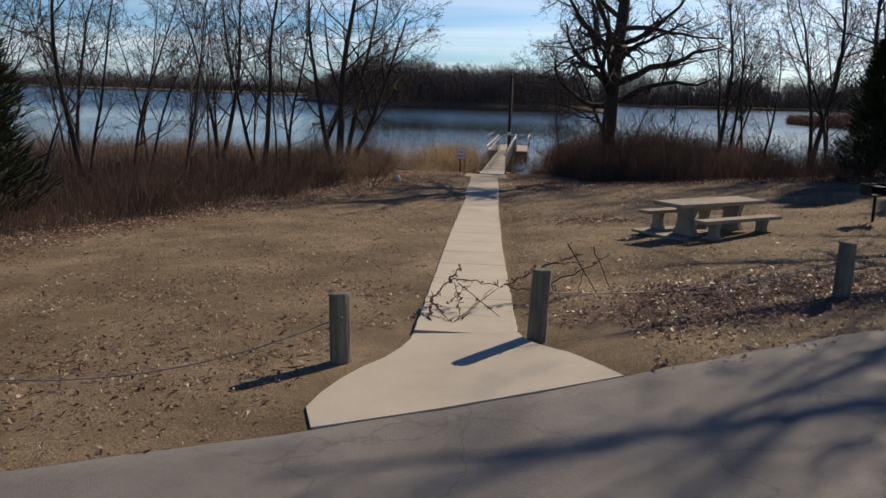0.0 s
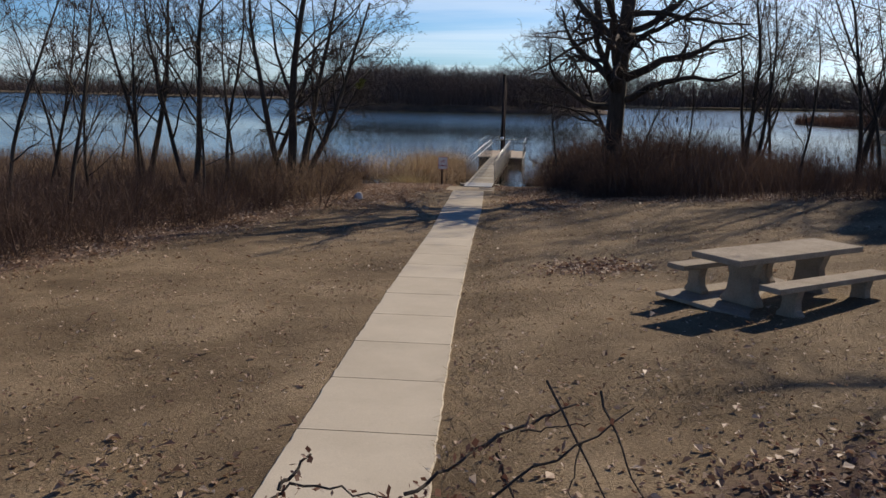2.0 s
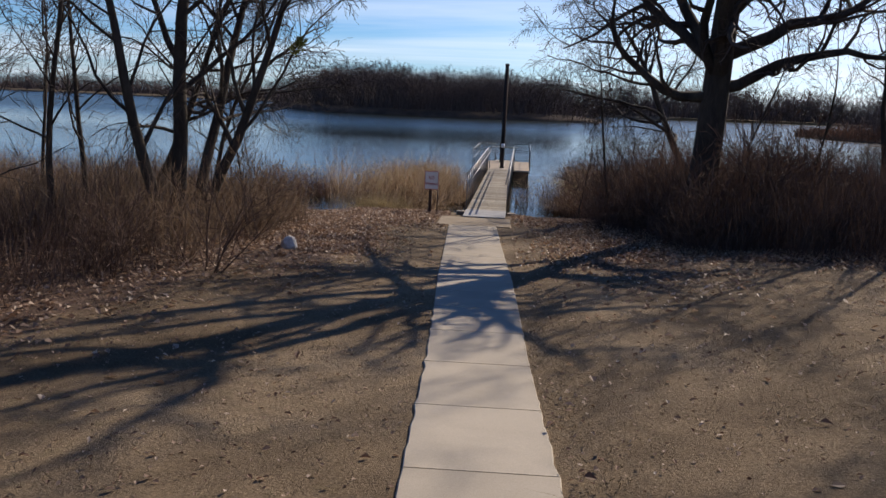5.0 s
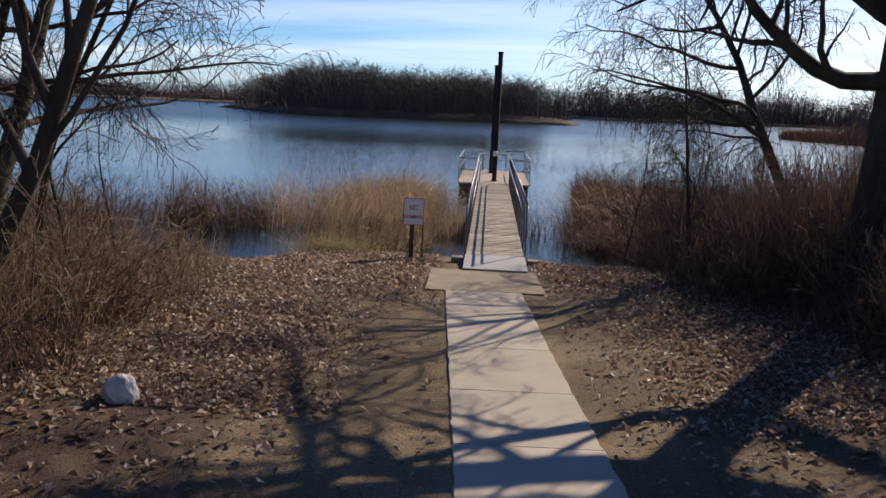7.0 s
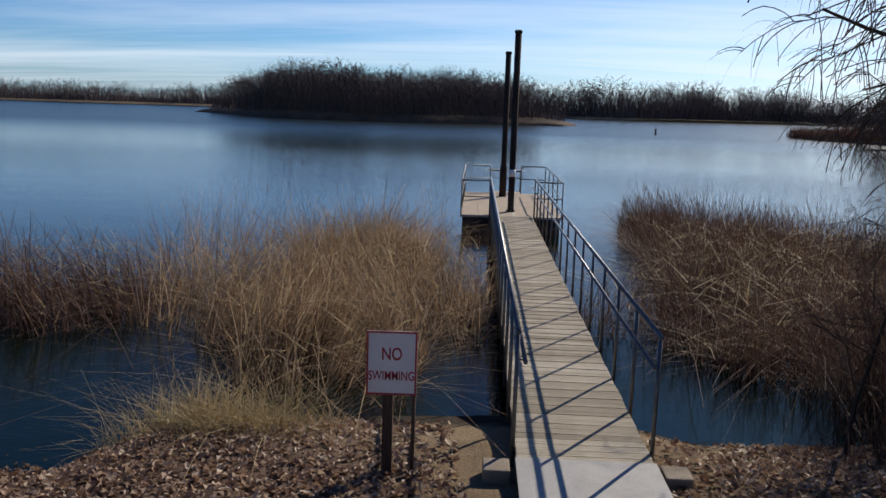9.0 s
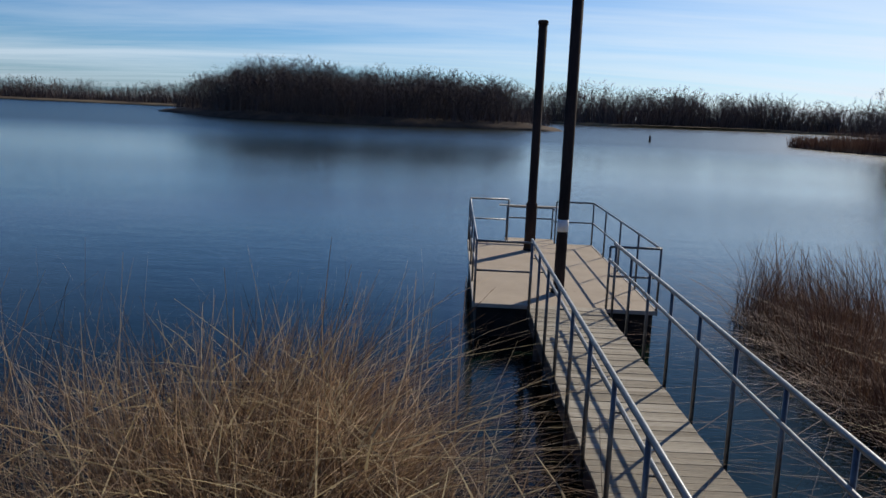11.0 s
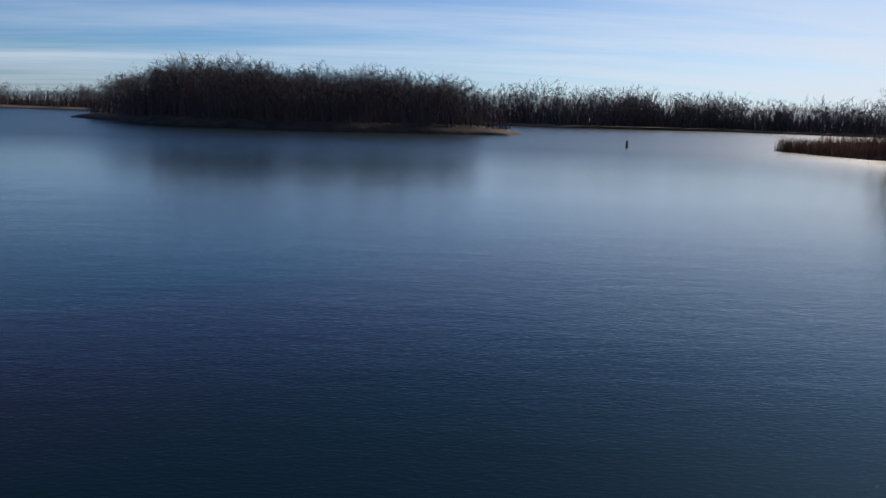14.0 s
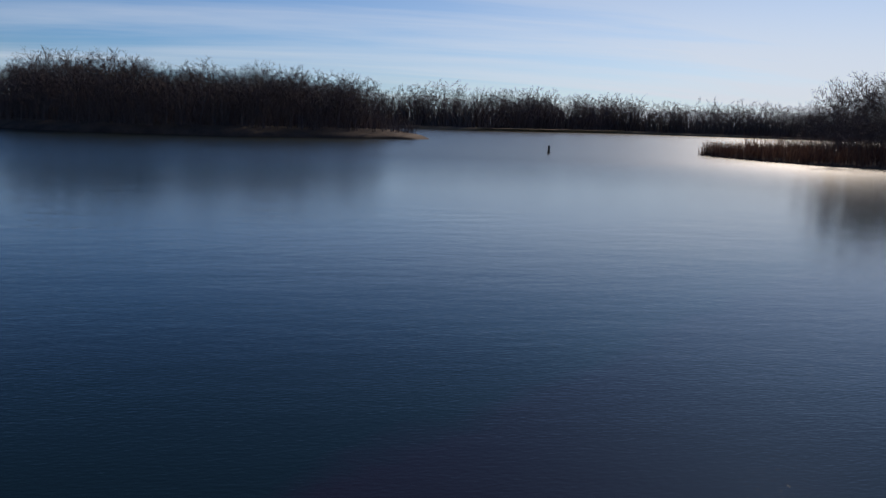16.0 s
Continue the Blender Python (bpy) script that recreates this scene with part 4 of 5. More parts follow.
def leaves(name, n, box, keep, rng, size, mat, label, lift=0.01, curl=0.3):
    x, y = scatter(n, box, keep, rng)
    n = len(x)
    z = land(x, y) + lift + rng.uniform(0, 0.03, n)
    a, s = rng.uniform(0, 6.28, n), rng.uniform(size[0], size[1], n)
    u = np.stack([np.cos(a), np.sin(a), rng.normal(0, curl, n)], 1) * s[:, None]
    v = np.stack([-np.sin(a), np.cos(a), rng.normal(0, curl, n)], 1) * (s * 0.62)[:, None]
    c = np.stack([x, y, z], 1)
    up = np.array([0, 0, 1.0]) * (s * rng.uniform(0.1, 0.3 + curl, n))[:, None]
    V = np.stack([c - u, c + v + up, c + u, c - v + up], 1).reshape(-1, 3)
    i = (np.arange(n) * 4)[:, None]
    F = np.concatenate([np.concatenate([i, i + 1, i + 2], 1), np.concatenate([i, i + 2, i + 3], 1)], 0)
    return tagged(new(name, mesh_of(name, V, F, mat)), label, "leaves", kind="stuff")


def off_paving(x, y):
    return (np.abs(x - walk_x(y)) > walk_half(y) + 0.03) & (y > road_y(x) - 0.5 * np.clip((x - 1.6) / 0.8, 0, 1) * lumps(x, y, 2.0)) & ((y > 10.2) | (np.abs(x + 0.1) > 1.7)) & (y < 51) & ((np.abs(x + 1.02) > 1.14) | (y < 44.8) | (y > 47.3)) & ((np.abs(x + 0.7) > 0.75) | (y < 47))


leaves("fallen_leaves", 95000, (-13, 14, 12, 51), lambda x, y: np.clip(litter(x, y), 0.025, 1) * off_paving(x, y) * 0.9, rng, (0.03, 0.068), LEAF, "dry brown oak leaves littering the ground")
leaves("fallen_leaves", 26000, (-6, 8.5, 5, 17), lambda x, y: (litter(x, y) ** 1.5 + 0.008) * off_paving(x, y), rng, (0.018, 0.042), DARK_LEAF, "dark red-brown leaves matted by the posts")
leaves("fallen_leaves", 5200, (-7, 7, 5.5, 13), lambda x, y: off_paving(x, y) * np.clip(lumps(x, y, 1.5) * lumps(x + 2, y, 0.6) * 1.6 - 0.15, 0.02, 1), rng, (0.022, 0.05), LEAF, "curled tan leaves caught in the lawn", 0.012, 0.45)
leaves("shore_leaves", 90000, (-11, 7, 37.5, 51.5), lambda x, y: litter(x, y) * off_paving(x, y), rng, (0.02, 0.05), LEAF, "deep drift of dry tan leaves by the water", 0.015, 0.5)
leaves("scattered_leaves", 70000, (-11, 11, 5, 38), lambda x, y: off_paving(x, y) * (0.2 + 0.6 * lumps(x, y, 0.9)) * np.where(y < 16, 1.0, 0.6), rng, (0.012, 0.034), LEAF, "small pale leaf fragments strewn over the lawn")
leaves("leaf_pile", 3600, (0.6, 4.6, 20.6, 24.2), lambda x, y: np.exp(-(((x - 2.4) / 1.05) ** 2 + ((y - 22.3) / 0.8) ** 2)) * (0.3 + 0.7 * lumps(x, y, 3.0)), rng, (0.022, 0.05), DARK_LEAF, "scattered heap of dark red-brown leaves", 0.012)

# ---- woods on the far shores ----


def ribbon_tree(seed, shape, least):
    """A bare tree one unit high, its branches narrow ribbons: vertices and quads of trunk and of crown."""
    rng = np.random.default_rng(seed)
    out = []
    grow(rng, Vector((0, 0, -0.03)), Vector((rng.normal(0, 0.05), rng.normal(0, 0.05), 1)).normalized(), 1.0, 0.016, 0, shape, out)
    sets = []
    top = max(p.z for _, pts, _ in out for p in pts)
    for lo, hi in ((0, 1), (1, 9)):
        V, F = [], []
        for level, pts, rad in out:
            if lo <= level < hi:
                if level == 0:
                    tube_into(V, F, pts, rad, 5, cap=False)
                    continue
                side = Vector(rng.normal(0, 1, 3)).normalized()
                b = len(V)
                for p, r in zip(pts, rad):
                    w = side * max(r, least)
                    V += [tuple(p - w), tuple(p + w)]
                F += [(b + 2 * i, b + 2 * i + 1, b + 2 * i + 3, b + 2 * i + 2) for i in range(len(pts) - 1)]
        sets.append((np.array(V) / top, np.array(F)))
    return sets


FAR = dict(seg=(5, 3, 2, 1), count=(12, 8, 7, 0), crook=(0.05, 0.11, 0.12, 0.1), rise=(0.02, 0.07, 0.04, 0.0), tip=(0.25, 0.25, 0.35, 0.5),
           first=(0.26, 0.2, 0.15, 0), angle=((25, 72), (25, 58), (22, 58), (0, 0)), thin=((0.4, 0.6), (0.45, 0.6), (0.45, 0.6), (1, 1)),
           long=((0.70, 0.95), (0.36, 0.6), (0.38, 0.62), (1, 1)))
far_forms = [ribbon_tree(70 + i, FAR, 0.0022) for i in range(6)]
far_sets = [(mesh_of("trunk", a[0], a[1], FAR_TWIG), mesh_of("crown", b[0], b[1], FAR_TWIG)) for a, b in far_forms]
low_forms = [ribbon_tree(90 + i, dict(FAR, seg=(4, 2, 1, 1), count=(7, 5, 4, 0), first=(0.12, 0.1, 0.1, 0)), 0.0038) for i in range(4)]
brush_forms = [ribbon_tree(95 + i, dict(FAR, seg=(4, 2, 1, 1), count=(7, 5, 5, 0), first=(0.06, 0.05, 0.1, 0)), 0.0030) for i in range(4)]


def far_tree(x, y, z, h, i, label, group, wide=1.0):
    t = thing("bare_tree", pose(x, y, z, 0, 0, float(rng.uniform(0, 360))) @ Matrix.Diagonal((h * wide, h * wide, h, 1)), label, "tree", group)
    part("trunk", far_sets[i % 6][0], t)
    part("crown", far_sets[i % 6][1], t)


def inside(x, y, poly):
    hit, n = False, len(poly)
    for i in range(n):
        (x1, y1), (x2, y2) = poly[i], poly[(i + 1) % n]
        if (y1 > y) != (y2 > y) and x < (x2 - x1) * (y - y1) / (y2 - y1) + x1:
            hit = not hit
    return hit


def wood_stuff(name, n, place, tall, forms, mat, label, wide=(0.7, 1.2)):
    """A far wood or thicket: many small bare trees joined."""
    VV, FF, k = [], [], 0
    for i in range(n):
        x, y, z = place()
        h = tall((x, y, z)) * rng.uniform(0.6, 1.05)
        w = h * rng.uniform(*wide)
        a = rng.uniform(0, 6.28)
        for V, F in forms[i % len(forms)]:
            W = np.stack([(V[:, 0] * math.cos(a) - V[:, 1] * math.sin(a)) * w + x, (V[:, 0] * math.sin(a) + V[:, 1] * math.cos(a)) * w + y, V[:, 2] * h + z], 1)
            VV.append(W)
            FF += (F + k).tolist()
            k += len(V)
    return tagged(new(name, mesh_of(name, np.concatenate(VV), FF, mat)), label, "woods", kind="stuff")


def island_top(x):
    return float(np.interp(x, [-75, -62, -50, -36, -20, -8, 5, 16, 21, 24, 30], [5, 10, 12.4, 14.0, 12.6, 11.8, 13.2, 11.5, 11, 6, 4.5]))


rng = np.random.default_rng(23)
made = 0
while made < 215:
    x, y = float(rng.uniform(-75, 32)), float(rng.uniform(244, 300))
    if inside(x, y, ISLAND) and inside(x * 1.04, y - 3, ISLAND):
        far_tree(x, y, WATER_Z + 1.5, island_top(x) * float(rng.uniform(0.75, 1.05)), made, "bare tree in the island wood", "island trees", float(rng.uniform(0.95, 1.35)))
        made += 1


def island_place():
    while True:
        x, y = rng.uniform(-76, 33), 244 + rng.uniform(0, 1) ** 1.6 * 56
        if inside(x, y, ISLAND) and inside(x * 1.03, y - 3.5, ISLAND):
            return (x, y, WATER_Z + 1.2)


wood_stuff("island_undergrowth", 500, island_place, lambda p: island_top(p[0]) * 0.68, brush_forms, FAR_TWIG, "dense bare undergrowth of the island", (0.8, 1.5))


def shore_line(points, deep=45, back=6):
    px, py = [p[0] for p in points], [p[1] for p in points]

    def place():
        x = rng.uniform(px[0], px[-1])
        return (x, float(np.interp(x, px, py)) + rng.uniform(0, 1) ** 1.5 * deep + back, WATER_Z + 0.8)
    return place


RIGHT_LINE = [(-10, 520), (40, 488), (82, 430), (130, 466), (188, 503), (250, 482), (330, 455), (520, 435)]
LEFT_LINE = [(-330, 425), (-190, 445), (-120, 460), (-60, 475), (40, 505)]
right_place, left_place = shore_line(RIGHT_LINE), shore_line(LEFT_LINE)


def stem_mass(name, n, place, tall, wide, label):
    """The close-set stems inside a far wood."""
    P = np.array([place() for _ in range(n)])
    h = np.array([tall(q) for q in P]) * rng.uniform(0.3, 0.95, n)
    V, F = blades(P, rng.normal(0, 0.24, (n, 2)), h, rng.uniform(wide[0], wide[1], n), rng.uniform(0, 0.2, n), 2, rng)
    return tagged(new(name, mesh_of(name, V, F, FAR_TWIG)), label, "woods", kind="stuff")


stem_mass("wood_stems", 17000, right_place, lambda q: 15.0 + 1.5 * math.sin(q[0] * 0.11) + math.sin(q[0] * 0.37), (0.15, 0.6), "close-set bare stems of the far wood")
stem_mass("wood_stems", 10000, left_place, lambda q: 8.0 + 1.0 * math.sin(q[0] * 0.13), (0.15, 0.5), "close-set bare stems of the distant wood")
stem_mass("wood_stems", 7000, island_place, lambda q: island_top(q[0]) * 0.72, (0.05, 0.22), "close-set bare stems of the island wood")
wood_stuff("far_woods", 600, right_place, lambda p: 19.0 + 1.5 * math.sin(p[0] * 0.11) + math.sin(p[0] * 0.37), low_forms, FAR_TWIG, "dark bare woods along the far shore", (0.8, 1.3))
wood_stuff("far_woods", 460, left_place, lambda p: 10.0 + 1.0 * math.sin(p[0] * 0.13), low_forms, FAR_TWIG, "bare woods along the distant shore", (0.8, 1.4))
wood_stuff("far_thicket", 260, shore_line(RIGHT_LINE, 25, 1), lambda p: 7.5, low_forms, FAR_TWIG, "dense brown brush along the far shore", (1.0, 1.8))
wood_stuff("far_thicket", 160, shore_line(LEFT_LINE, 25, 1), lambda p: 5.0, low_forms, FAR_TWIG, "dense brown brush along the distant shore", (1.0, 1.8))
for i in range(90):
    x, y, z = right_place() if i % 3 else left_place()
    far_tree(x, y, z, float(rng.uniform(15, 19.5)) if i % 3 else float(rng.uniform(8.5, 11)), i, "bare tree on the far shore", "far shore trees")
# the point with its reeds and trees
for i in range(70):
    x, y = float(rng.uniform(72, 112)), float(rng.uniform(164, 203))
    if inside(x - 4, y - 3, RIGHT_POINT) and x > 72 + max(0, y - 188) * 0.7:
        far_tree(x, y, WATER_Z + 0.4, float(rng.uniform(9, 13)), i, "bare tree on the low point", "point trees", 1.2)


def point_place():
    while True:
        x, y = rng.uniform(65.5, 115), rng.uniform(165, 212)
        x = 65.5 + (x - 65.5) * rng.uniform(0.1, 1)
        if inside(x, y, RIGHT_POINT):
            return (x, y, WATER_Z)


P = np.array([point_place() for _ in range(12000)])
n = len(P)
V, F = blades(P, rng.normal(0, 0.15, (n, 2)), np.where(P[:, 0] < 74, 2.7, 4.0) * rng.uniform(0.4, 1, n), rng.uniform(0.05, 0.14, n), rng.uniform(0, 0.5, n), 2, rng)
tagged(new("point_reeds", mesh_of("point_reeds", V, F, RED_REED)), "brown reeds and brush on the low point", "reeds", kind="stuff")
wood_stuff("point_thicket", 120, lambda: (float(rng.uniform(73, 120)), float(rng.uniform(178, 200)), WATER_Z + 0.3), lambda p: 6.0, low_forms, FAR_TWIG, "dark bare brush on the point", (0.9, 1.5))

# ---- marker buoy ----
buoy = thing("buoy", pose(38.4, 203.1, WATER_Z), "dark marker buoy floating upright", "buoy")
part("body", tube("body", [(0, 0, -0.4), (0, 0, 0.95), (0, 0, 1.05)], [0.17, 0.17, 0.1], BLACK_IRON, 10), buoy)
part("collar", tube("collar", [(0, 0, 0.0), (0, 0, 0.12)], 0.3, FLOAT, 12), buoy)

# ---- posts and cable along the lawn ----
POSTS = [(-5.8, 6.75, 0.75), (-1.64, 8.71, 0.76), (0.5, 9.76, 0.82), (4.72, 11.78, 0.76), (8.95, 13.8, 0.76)]


def post_mesh(seed, h, r):
    rng = np.random.default_rng(seed)
    V, F = [], []
    k = 14
    for i, (z, f) in enumerate(((-0.3, 1.02), (0, 1.02), (h * 0.35, 1.0), (h * 0.7, 0.98), (h - 0.03, 0.97), (h - 0.008, 0.93), (h, 0.8))):
        for j in range(k):
            a = 6.2832 * j / k
            w = r * f * (1 + 0.035 * math.sin(3 * a + seed) + 0.02 * rng.normal())
            V.append((w * math.cos(a), w * math.sin(a), z + (0.006 * math.sin(a + seed) if z > 0.5 else 0)))
    for i in range(6):
        for j in range(k):
            F.append((i * k + j, i * k + (j + 1) % k, (i + 1) * k + (j + 1) % k, (i + 1) * k + j))
    F.append(tuple(6 * k + j for j in range(k)))
    return mesh_of("shaft", V, F, POST_WOOD, False)


for i, (x, y, h) in enumerate(POSTS):
    t = thing("bollard_post", pose(x, y, land1(x, y), *((0, 1.5, 40), (-1, -2, 10), (1, 1, 70), (2, 0, 0), (0, 0, 0))[i]), "weathered round timber post with cable strung through", "post", "posts along the lawn")
    part("shaft", post_mesh(i + 1, h, 0.115), t)
    part("eye_bolt", tube("eye_bolt", [(0.16 * math.cos(a) * 0.25 + 0.0, -0.125 - 0.02 * math.sin(a), h * 0.66 + 0.03 * math.sin(a * 1.0)) for a in np.linspace(0, 6.28, 9)], 0.005, STEEL, 5), t)
for i, (sag, end) in enumerate(((0.42, 0), (None, 0), (0.16, 0), (0.1, 0))):
    if sag is None:
        continue
    a, b = POSTS[i], POSTS[i + 1]
    pa, pb = Vector((a[0], a[1], land1(a[0], a[1]) + a[2] * 0.66)), Vector((b[0], b[1], land1(b[0], b[1]) + b[2] * 0.66))
    pts = []
    for s in np.linspace(0, 1, 25):
        p = pa.lerp(pb, s)
        p.z -= sag * 4 * s * (1 - s)
        p.z = max(p.z, land1(p.x, p.y) + 0.02)
        pts.append(p)
    tagged(new("cable", tube("cable", pts, 0.007, CABLE, 6)), "slack wire cable between timber posts", "cable", "post cables")

# ---- fallen branches ----


def fallen_branch(seed, m, rods, label):
    rng = np.random.default_rng(seed)
    t = thing("fallen_branch", m, label, "branch", "fallen branches")
    for a, b, r, leafy in rods:
        V, F, LV, LF = [], [], [], []
        a, b = Vector(a), Vector(b)
        n = 8
        pts = [a.lerp(b, i / n) + Vector(rng.normal(0, 0.012 if leafy else 0.003, 3)) for i in range(n + 1)]
        tube_into(V, F, pts, [r * 1.25 * (1 - 0.5 * i / n) for i in range(n + 1)], 5)
        stem = part("stem", mesh_of("stem", V, F, BARK), t)
        for k in range(int(leafy * (b - a).length * 40)):
            s = rng.uniform(0, 1)
            c = a.lerp(b, s) + Vector(rng.normal(0, 0.016, 3))
            e, f = Vector(rng.normal(0, 0.018, 3)), Vector(rng.normal(0, 0.013, 3))
            i = len(LV)
            LV += [tuple(c), tuple(c + e + f), tuple(c + e * 1.8), tuple(c + e - f)]
            LF += [(i, i + 1, i + 2), (i, i + 2, i + 3)]
        if LV:
            tagged(part("dead_foliage", mesh_of("dead_foliage", LV, LF, DARK_LEAF), stem, "shrivelled dark leaves"), kind="stuff")


fallen_branch(3, pose(-0.35, 11.0, land1(-0.35, 11.0) + 0.03), [
    ((-0.50, -0.45, 0.0), (-0.55, 0.15, 0.12), 0.012, 1), ((-0.55, 0.15, 0.12), (-0.28, 0.75, 0.30), 0.012, 1), ((-0.28, 0.75, 0.30), (0.38, 0.80, 0.20), 0.008, 0.7),
    ((-0.50, 0.1, 0.1), (-0.22, -0.55, 0.0), 0.008, 1), ((-0.22, -0.60, 0.0), (0.42, 0.82, 0.22), 0.006, 0), ((-0.12, -0.5, 0.0), (0.30, 0.78, 0.2), 0.006, 0.15),
    ((-0.20, 0.55, 0.28), (0.40, -0.10, 0.0), 0.006, 0), ((-0.05, 0.70, 0.22), (-0.3, 0.15, 0.08), 0.006, 1), ((-0.25, 0.62, 0.25), (-0.12, -0.2, 0.0), 0.006, 0.5), ((-0.34, 0.66, 0.28), (-0.18, 0.95, 0.42), 0.012, 1.2)],
    "fallen dead branch with shrivelled leaves on concrete")
fallen_branch(4, pose(1.05, 12.2, land1(1.05, 12.2) + 0.03), [
    ((-0.95, -0.35, 0.15), (-0.45, 0.2, 0.32), 0.012, 1.2), ((-0.45, 0.2, 0.32), (0.18, 0.6, 0.48), 0.012, 1.2), ((-0.55, -0.3, 0.05), (0.62, 0.5, 0.50), 0.010, 0.1),
    ((-0.02, 0.7, 0.62), (0.42, -0.15, 0.0), 0.009, 0), ((0.36, 0.55, 0.60), (0.66, 0.0, 0.0), 0.008, 0.1), ((-0.4, 0.1, 0.3), (-0.15, -0.35, 0.0), 0.008, 1), ((-0.2, 0.3, 0.38), (0.3, 0.4, 0.42), 0.006, 0.7),
    ((-0.9, -0.4, 0.15), (-0.5, -0.1, 0.05), 0.008, 1.2), ((0.2, 0.3, 0.3), (0.12, -0.1, 0.0), 0.006, 0.2)],
    "fallen dead branch tangled on leaf-strewn grass")

# ---- picnic table ----


def pedestal(name, w_top, w_mid, w_foot, thick, h):
    """A cast leg, waisted, broad at its foot."""
    bm = bmesh.new()
    prof = [(-w_foot / 2, 0), (-w_foot / 2, 0.05), (-w_mid / 2 * 1.15, h * 0.3), (-w_mid / 2, h * 0.62), (-w_top / 2, h)]
    outline = prof + [(-a, b) for a, b in reversed(prof)]
    f = bm.faces.new([bm.verts.new((0, a, b)) for a, b in outline])
    e = bmesh.ops.extrude_face_region(bm, geom=[f])
    for g in e["geom"]:
        if isinstance(g, bmesh.types.BMVert):
            g.co.x += thick
    for v in bm.verts:
        v.co.x -= thick / 2
    bmesh.ops.recalc_face_normals(bm, faces=bm.faces[:])
    bmesh.ops.bevel(bm, geom=[x for x in bm.edges if x.calc_face_angle(0) > 0.9], offset=0.012, segments=2, affect="EDGES")
    me = bpy.data.meshes.new(name)
    bm.to_mesh(me)
    bm.free()
    me.materials.append(GREY_CONCRETE)
    return me


TX, TY = 4.55, 18.85
table_m = pose(TX, TY, land1(TX, TY) + 0.01, 0, 0, 35.5)
pad = thing("concrete_pad", pose(TX, TY, land1(TX, TY) - 0.03, 0, 0, 35.5), "low grey concrete pad under the picnic table", "pad")
part("slab", block("slab", (2.5, 2.2, 0.06), GREY_CONCRETE, 0.015), pad)
TH = 0.72
table = thing("picnic_table", table_m, "weathered concrete picnic table with two benches", "picnic table")
part("tabletop", block("tabletop", (2.65, 0.82, 0.085), GREY_CONCRETE, 0.018, (0, 0, TH - 0.042)), table)
for s in (-1, 1):
    part("leg", pedestal("leg", 0.55, 0.38, 0.62, 0.16, TH - 0.085), table, at=pose(0.72 * s, 0, 0))
for s in (-1, 1):
    bench = part("bench", block("bench", (2.4, 0.32, 0.075), GREY_CONCRETE, 0.015, (0, 0.80 * s, 0.45 - 0.04)), table, "worn concrete bench plank")
    for q in (-1, 1):
        part("bench_leg", pedestal("bench_leg", 0.27, 0.2, 0.34, 0.15, 0.45 - 0.075), bench, at=pose(0.74 * q, 0.80 * s, 0))

# ---- park grill ----
GX, GY = 8.5, 20.0
grill = thing("park_grill", pose(GX, GY, land1(GX, GY), 0, 0, 15), "black iron pedestal grill on the lawn", "grill")
part("post", tube("post", [(0, 0, -0.2), (0, 0, 0.62)], 0.035, BLACK_IRON, 8), grill)
bx = part("fire_box", block("fire_box", (0.52, 0.40, 0.03), BLACK_IRON, 0.006, (0, 0, 0.63)), grill)
for n_, s_, a_ in (("side_plate", (0.015, 0.40, 0.24), (-0.26, 0, 0.75)), ("side_plate", (0.015, 0.40, 0.24), (0.26, 0, 0.75)), ("back_plate", (0.52, 0.015, 0.24), (0, 0.2, 0.75))):
    part(n_, block(n_, s_, BLACK_IRON, 0.003, a_), bx)
for k in range(7):
    part("grate_bar", tube("grate_bar", [(-0.24, -0.17 + 0.055 * k, 0.82), (0.24, -0.17 + 0.055 * k, 0.82)], 0.007, BLACK_IRON, 6), bx)

# ---- pale rock ----
bm = bmesh.new()
bmesh.ops.create_icosphere(bm, subdivisions=3, radius=1)
for v in bm.verts:
    d = 1 + 0.25 * noise.noise(v.co * 1.3) + 0.1 * noise.noise(v.co * 3.5)
    v.co = Vector((v.co.x * 0.17, v.co.y * 0.15, v.co.z * 0.19)) * d
me = bpy.data.meshes.new("rock")
bm.to_mesh(me)
bm.free()
me.materials.append(ROCK)
rock = tagged(new("rock", me), "pale grey-white boulder among dead leaves", "rock")
rock.matrix_basis = pose(-4.78, 37.6, land1(-4.78, 37.6) + 0.09, 0, 0, 20)

# ---- sign ----
SX, SY, SZ = -2.565, 48.85, -1.0
sign = thing("warning_sign", pose(SX, SY, land1(SX, SY), 0, 0, 0), "white sign with red border on a wooden post", "sign")
base_z = land1(SX, SY)
post = part("post", block("post", (0.10, 0.10, 1.75), DARK_WOOD, 0.008, (-0.03, 0.062, 0.475)), sign, "dark weathered wooden post")
part("stake", tube("stake", [(0.21, 0.03, -0.3), (0.22, 0.03, SZ - base_z + 0.25)], 0.02, DARK_WOOD, 7), sign, "thin rusty stake")
plate = part("plate", block("plate", (0.475, 0.008, 0.62), WHITE_PAINT, 0.003, (0, 0, SZ - base_z)), sign, "white enamelled sheet")
for n_, s_, a_ in (("border", (0.475, 0.004, 0.018), (0, -0.0062, 0.299)), ("border", (0.475, 0.004, 0.018), (0, -0.0062, -0.299)), ("border", (0.018, 0.004, 0.58), (-0.2275, -0.0062, 0)), ("border", (0.018, 0.004, 0.58), (0.2275, -0.0062, 0))):
    part(n_, block(n_, s_, RED_PAINT, 0, (a_[0], a_[1], a_[2] + SZ - base_z)), plate, "red painted border")


